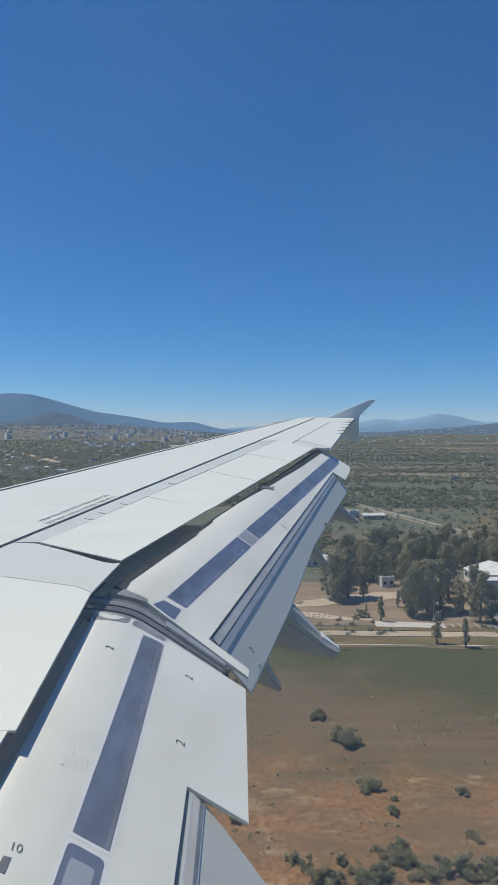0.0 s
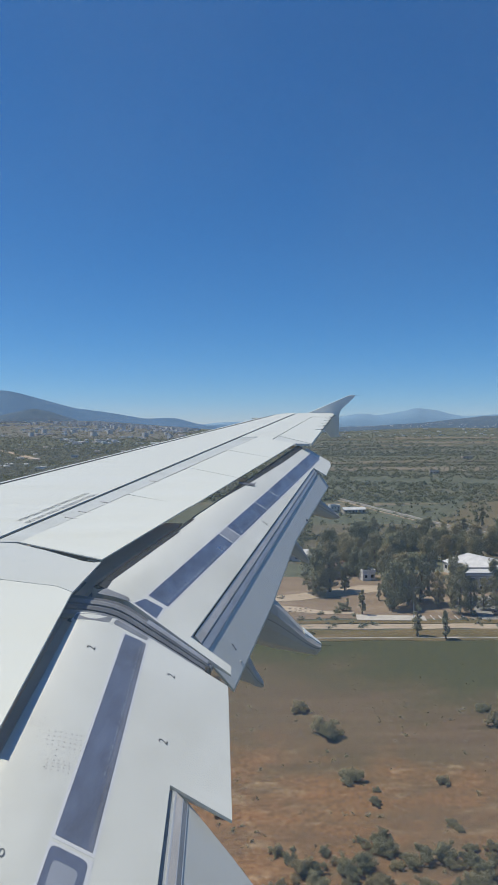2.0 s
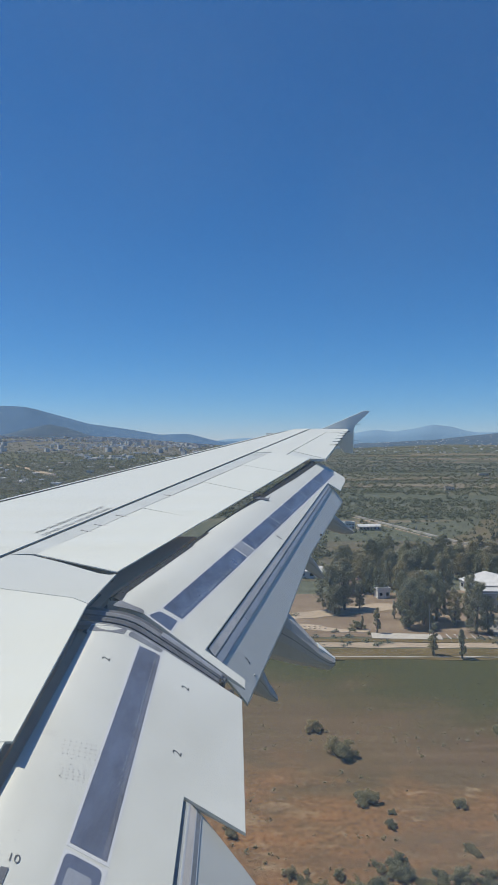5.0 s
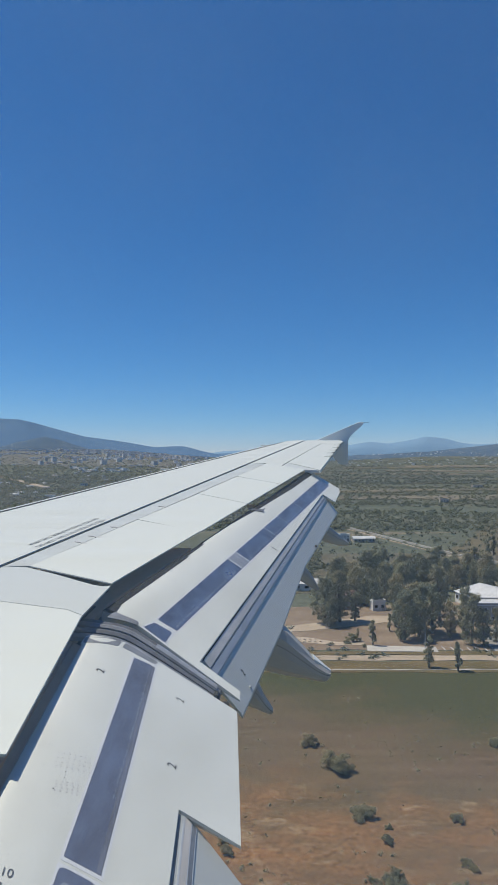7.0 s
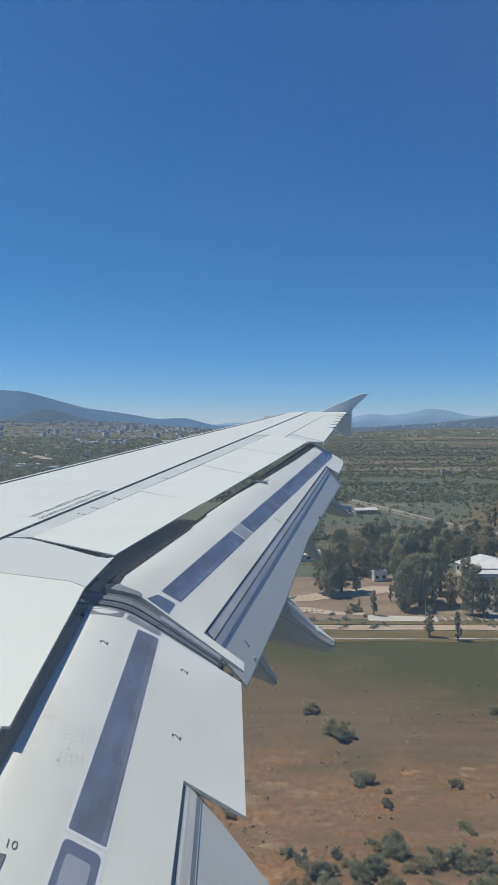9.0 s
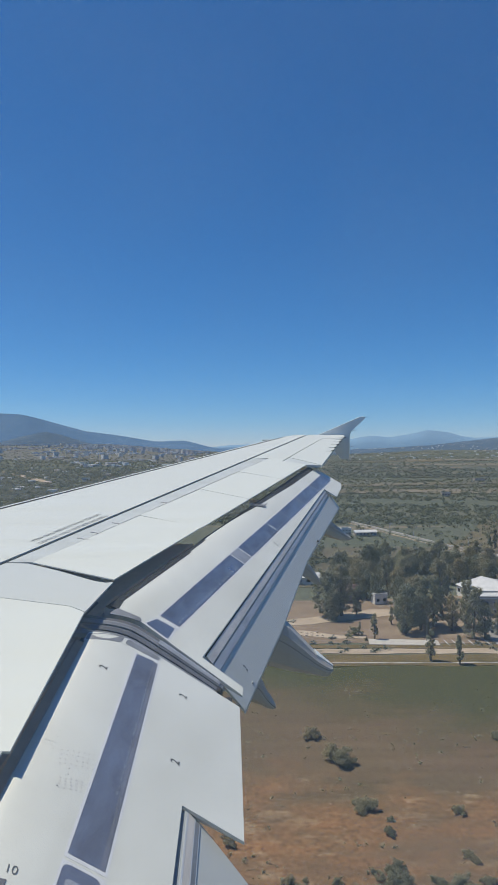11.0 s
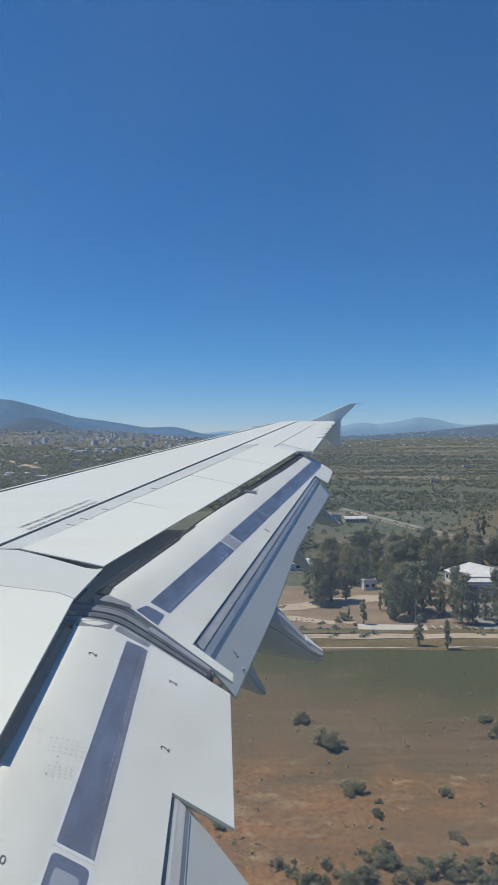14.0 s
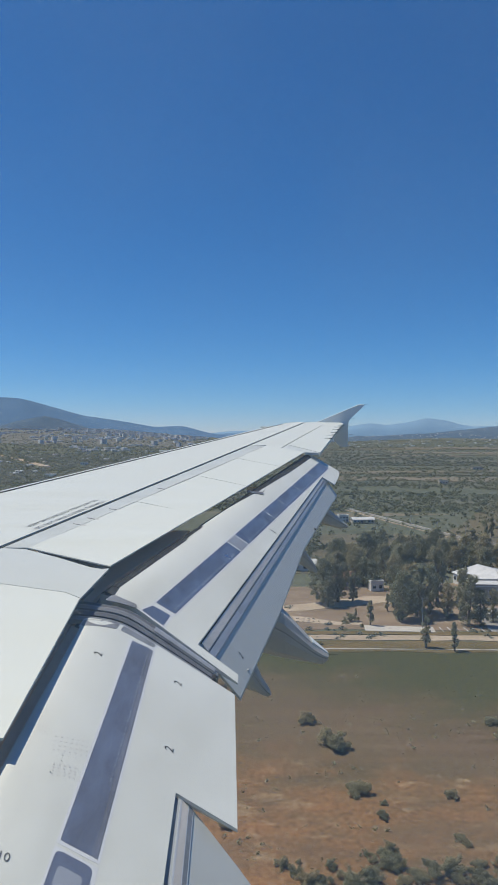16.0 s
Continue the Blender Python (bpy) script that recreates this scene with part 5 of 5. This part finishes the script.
def car(x, y, turn, mat, label):
    root = tagged(empty("car"), label, "car")
    bm = box(0, 0, 0.62, 4.2, 1.7, 0.62, 0.16)
    part("body", bm, mat, root)
    cab = box(-0.15, 0, 1.16, 2.3, 1.5, 0.55, 0.2)
    part("cabin", cab, M_glassdark, root)
    part("car_roof", box(-0.2, 0, 1.42, 1.5, 1.3, 0.08, 0.03), mat, root)
    for sx in (-1.3, 1.3):
        for sy in (-0.8, 0.8):
            w = bmesh.new()
            bmesh.ops.create_cone(w, cap_ends=True, segments=16, radius1=0.32, radius2=0.32, depth=0.2, matrix=pose(sx, sy, 0.32, 90))
            part("wheel", w, M_rubber, root)
    root.matrix_basis = pose(x, y, rise(x, y) + 0.10, 0, 0, turn) @ Matrix.Scale(0.75, 4)
    return root


car(45.5, 176, 10, M_carpaint, "dark parked car on the yard")
for x, y, c in ((64.5, 156, M_carpaint), (66.6, 157, M_carwhite), (69.0, 156.4, M_carpaint), (65.4, 163.5, M_carwhite), (67.6, 164.4, M_carpaint), (72.5, 163.6, M_carwhite), (63.6, 168.5, M_carpaint), (70.4, 169, M_carpaint)):
    car(x, y, 78, c, "dark parked car on the pale asphalt" if c is M_carpaint else "white parked car on the pale asphalt")


def pole(x, y, h, label="thin grey steel lamp post", arm=0.0):
    root = tagged(empty("lamp_post"), label, "post", "posts")
    bm = bmesh.new()
    tube(bm, [(0, 0, -0.2), (0, 0, h)], [0.11, 0.06], 8)
    part("mast", bm, M_steel, root)
    if arm:
        part("arm", box(arm / 2, 0, h, arm, 0.07, 0.07), M_steel, root)
        part("lamp_head", box(arm, 0, h - 0.05, 0.5, 0.22, 0.1, 0.02), M_steel, root)
    part("foot", box(0, 0, 0.1, 0.4, 0.4, 0.3, 0.03), M_concrete, root)
    root.matrix_basis = pose(x, y, rise(x, y))


for x, y, h in ((44.3, 154.5, 7), (28, 190, 8), (150, 246, 9), (101, 288, 6), (93, 302, 6), (86, 322, 6), (79, 342, 6)):
    pole(x, y, h, arm=1.2)

# white markers and rubble on the yard
for i in range(9):
    x, y = 15.5 + 1.3 * (i % 5) + 0.3 * (i // 5), 160.0 + 2.1 * (i // 5) + 0.2 * (i % 3)
    bm = bmesh.new()
    bmesh.ops.create_icosphere(bm, subdivisions=1, radius=0.42, matrix=Matrix.Translation((x, y, rise(x, y) + 0.18)) @ Matrix.Diagonal((1.1, 0.8, 0.6, 1)))
    for v in bm.verts:
        v.co += Vector((noise.noise(v.co * 3), noise.noise(v.co * 3 + Vector((5, 0, 0))), 0)) * 0.15
    tagged(mesh_object("stone", bm, M_pale), "pale limestone boulder on the yard", "stone", "stones on the yard")
for i in range(7):
    x = 48.5 + 1.9 * i
    tagged(mesh_object("bay_line", box(x, 153.2 - 0.12 * i, 0.125, 0.14, 4.6, 0.02), M_sealant), "faded white parking bay line", "road marking", "parking bay lines")

# ---------------------------------------------------------------- town at the foot of the hill
M_blockwall = plain("bleached_block_render", (0.80, 0.77, 0.72), 0.9, 0.15, 0.2)
rt = random.Random(77)
for i in range(46):
    y = rt.uniform(1950, 3600)
    a = rt.uniform(-0.38, -0.07)
    x = a * y
    w, d, h = rt.uniform(8, 18), rt.uniform(9, 13), rt.uniform(7, 15)
    root = tagged(empty("apartment_block"), "pale apartment block in the far town", "building", "town blocks")
    z = rise(x, y)
    part("wall", box(0, 0, h / 2 - 1, w, d, h + 2), M_blockwall, root)
    part("roof", box(0, 0, h + 0.2, w + 0.6, d + 0.6, 0.5), M_concrete, root)
    for k in range(int(h // 3.2)):
        part("window_band", box(0, -d / 2 - 0.05, 1.8 + 3.1 * k, w * 0.7, 0.2, 0.9), M_concrete, root)
    root.matrix_basis = pose(x, y, z, 0, 0, rt.uniform(10, 60))


def far_houses(name, count, label, box_of, roofs, seed, size=1.0, ground_z=rise):
    rn = random.Random(seed)
    verts, faces = [], []
    for i in range(count):
        x, y = box_of(rn)
        z = ground_z(x, y)
        w, d, h = (size * v for v in (rn.uniform(2.4, 6.5), rn.uniform(3.5, 7.5), rn.uniform(2.2, 4.6)))
        turn = rn.uniform(-0.25, 1.1)
        c, s = math.cos(turn), math.sin(turn)
        b = len(verts)
        for zz in (z - 2, z + h):
            for sx, sy in ((-1, -1), (1, -1), (1, 1), (-1, 1)):
                verts.append((x + sx * w * c - sy * d * s, y + sx * w * s + sy * d * c, zz))
        faces += [(b, b + 1, b + 5, b + 4), (b + 1, b + 2, b + 6, b + 5), (b + 2, b + 3, b + 7, b + 6), (b + 3, b, b + 4, b + 7), (b + 4, b + 5, b + 6, b + 7)]
    me = bpy.data.meshes.new(name)
    me.from_pydata(verts, [], faces)
    me.materials.append(roofs)
    return tagged(new(name, me), label, "houses", kind="stuff")


def town_material():
    m, n, l, b = material("far_town_walls")
    g = n.new("ShaderNodeNewGeometry")
    col = ramp(n, l, g.outputs["Random Per Island"], [(0.0, (0.80, 0.80, 0.79)), (0.3, (0.66, 0.65, 0.63)), (0.6, (0.84, 0.83, 0.82)), (0.84, (0.56, 0.46, 0.40)), (1.0, (0.74, 0.73, 0.71))])
    f = tex_noise(n, l, 0.35, 2, 0.5, None, "World")
    l.new(mix(n, l, map_range(n, l, f, 0.45, 0.6), col, mix(n, l, 0.3, col, (0.2, 0.19, 0.19))), b.inputs["Base Color"])
    b.inputs["Roughness"].default_value = 0.9
    return m


M_town = town_material()


def in_town(rn):
    """Quarters of houses: close together under the hill, in loose groups further out."""
    while True:
        y = 1150 + 2600 * rn.random() ** 0.6
        x = y * (-0.42 + 0.38 * rn.random() ** 0.9)
        if noise.noise(Vector((x * 0.0045, y * 0.0030, 7))) + 0.5 * noise.noise(Vector((x * 0.013, y * 0.009, 2))) > 0.55 - 0.75 * (y - 1150) / 2300:
            return x, y


def on_plain(rn):
    y = rn.uniform(650, 1750)
    return y * rn.uniform(-0.44, -0.03), y


def on_right(rn):
    y = rn.uniform(2400, 3900)
    return y * rn.uniform(0.13, 0.46), y


def town_floor():
    """Streets and yards between the houses, lying on the slope."""
    bm = bmesh.new()
    rows = []
    for i in range(25):
        y0 = 1900 + 79 * i
        cut = 0.03 * noise.noise(Vector((i * 0.7, 3, 0)))
        row = []
        for k in range(41):
            a = -0.46 + cut + (0.40 - cut) * k / 40
            y = y0 + (160 * noise.noise(Vector((k * 0.45, 9, 0))) + 60 * noise.noise(Vector((k * 1.7, 4, 0)))) * max(0.0, 1 - i / 4)
            row.append(bm.verts.new((y * a, y, rise(y * a, y) + 0.6)))
        rows.append(row)
    for p, q in zip(rows, rows[1:]):
        for k in range(40):
            bm.faces.new((p[k], p[k + 1], q[k + 1], q[k]))
    return bm


# street grey with the haze of distance painted into it
M_street = soil_mix("hazed_street_ground", dirt((0.13, 0.145, 0.14), (0.18, 0.19, 0.185), (0.26, 0.26, 0.25)))
tagged(mesh_object("pavement_town", town_floor(), M_street, smooth=True), "grey streets and yards of the far town, haze in their colour", "streets", kind="structure")
far_houses("town", 1500, "dense pale houses of the far town", in_town, M_town, 5, 1.15)
far_houses("farmsteads", 75, "scattered pale farm houses among the low woods", on_plain, M_town, 9, 0.75)
far_houses("far_villas", 90, "scattered pale villas on the far slope", on_right, M_town, 6, 0.9)


def on_far_hill(rn):
    a = rn.uniform(0.18, 0.50)
    rr = 4250 - 420 * rn.uniform(0.25, 0.95)
    return rr * a / math.hypot(1, a), rr / math.hypot(1, a)


def hill_height(x, y):
    """Height of the low hill's near slope."""
    a, rr = x / y, math.hypot(x, y)
    crest = float(np.interp(a, [p[0] for p in RIGHT_HILL], [p[1] for p in RIGHT_HILL])) * 4.25
    k = float(np.interp(rr - 4250, (-420, -252, -126, 0), (-0.15, 0.38, 0.74, 1.0)))
    return max(rise(x, y), ALT + crest * k)


far_houses("hill_villas", 130, "scattered pale villas on the low far hill", on_far_hill, M_town, 8, 0.36, hill_height)
trees = [(x + rs.uniform(-20, 20), y + rs.uniform(-20, 20), rs.uniform(2.0, 4.6)) for x, y in (in_town(rt) for _ in range(2400))]
scatter("town_trees", trees, M_leaf_town, 6, rs, "dark garden trees between the far houses", "trees", 0.7)
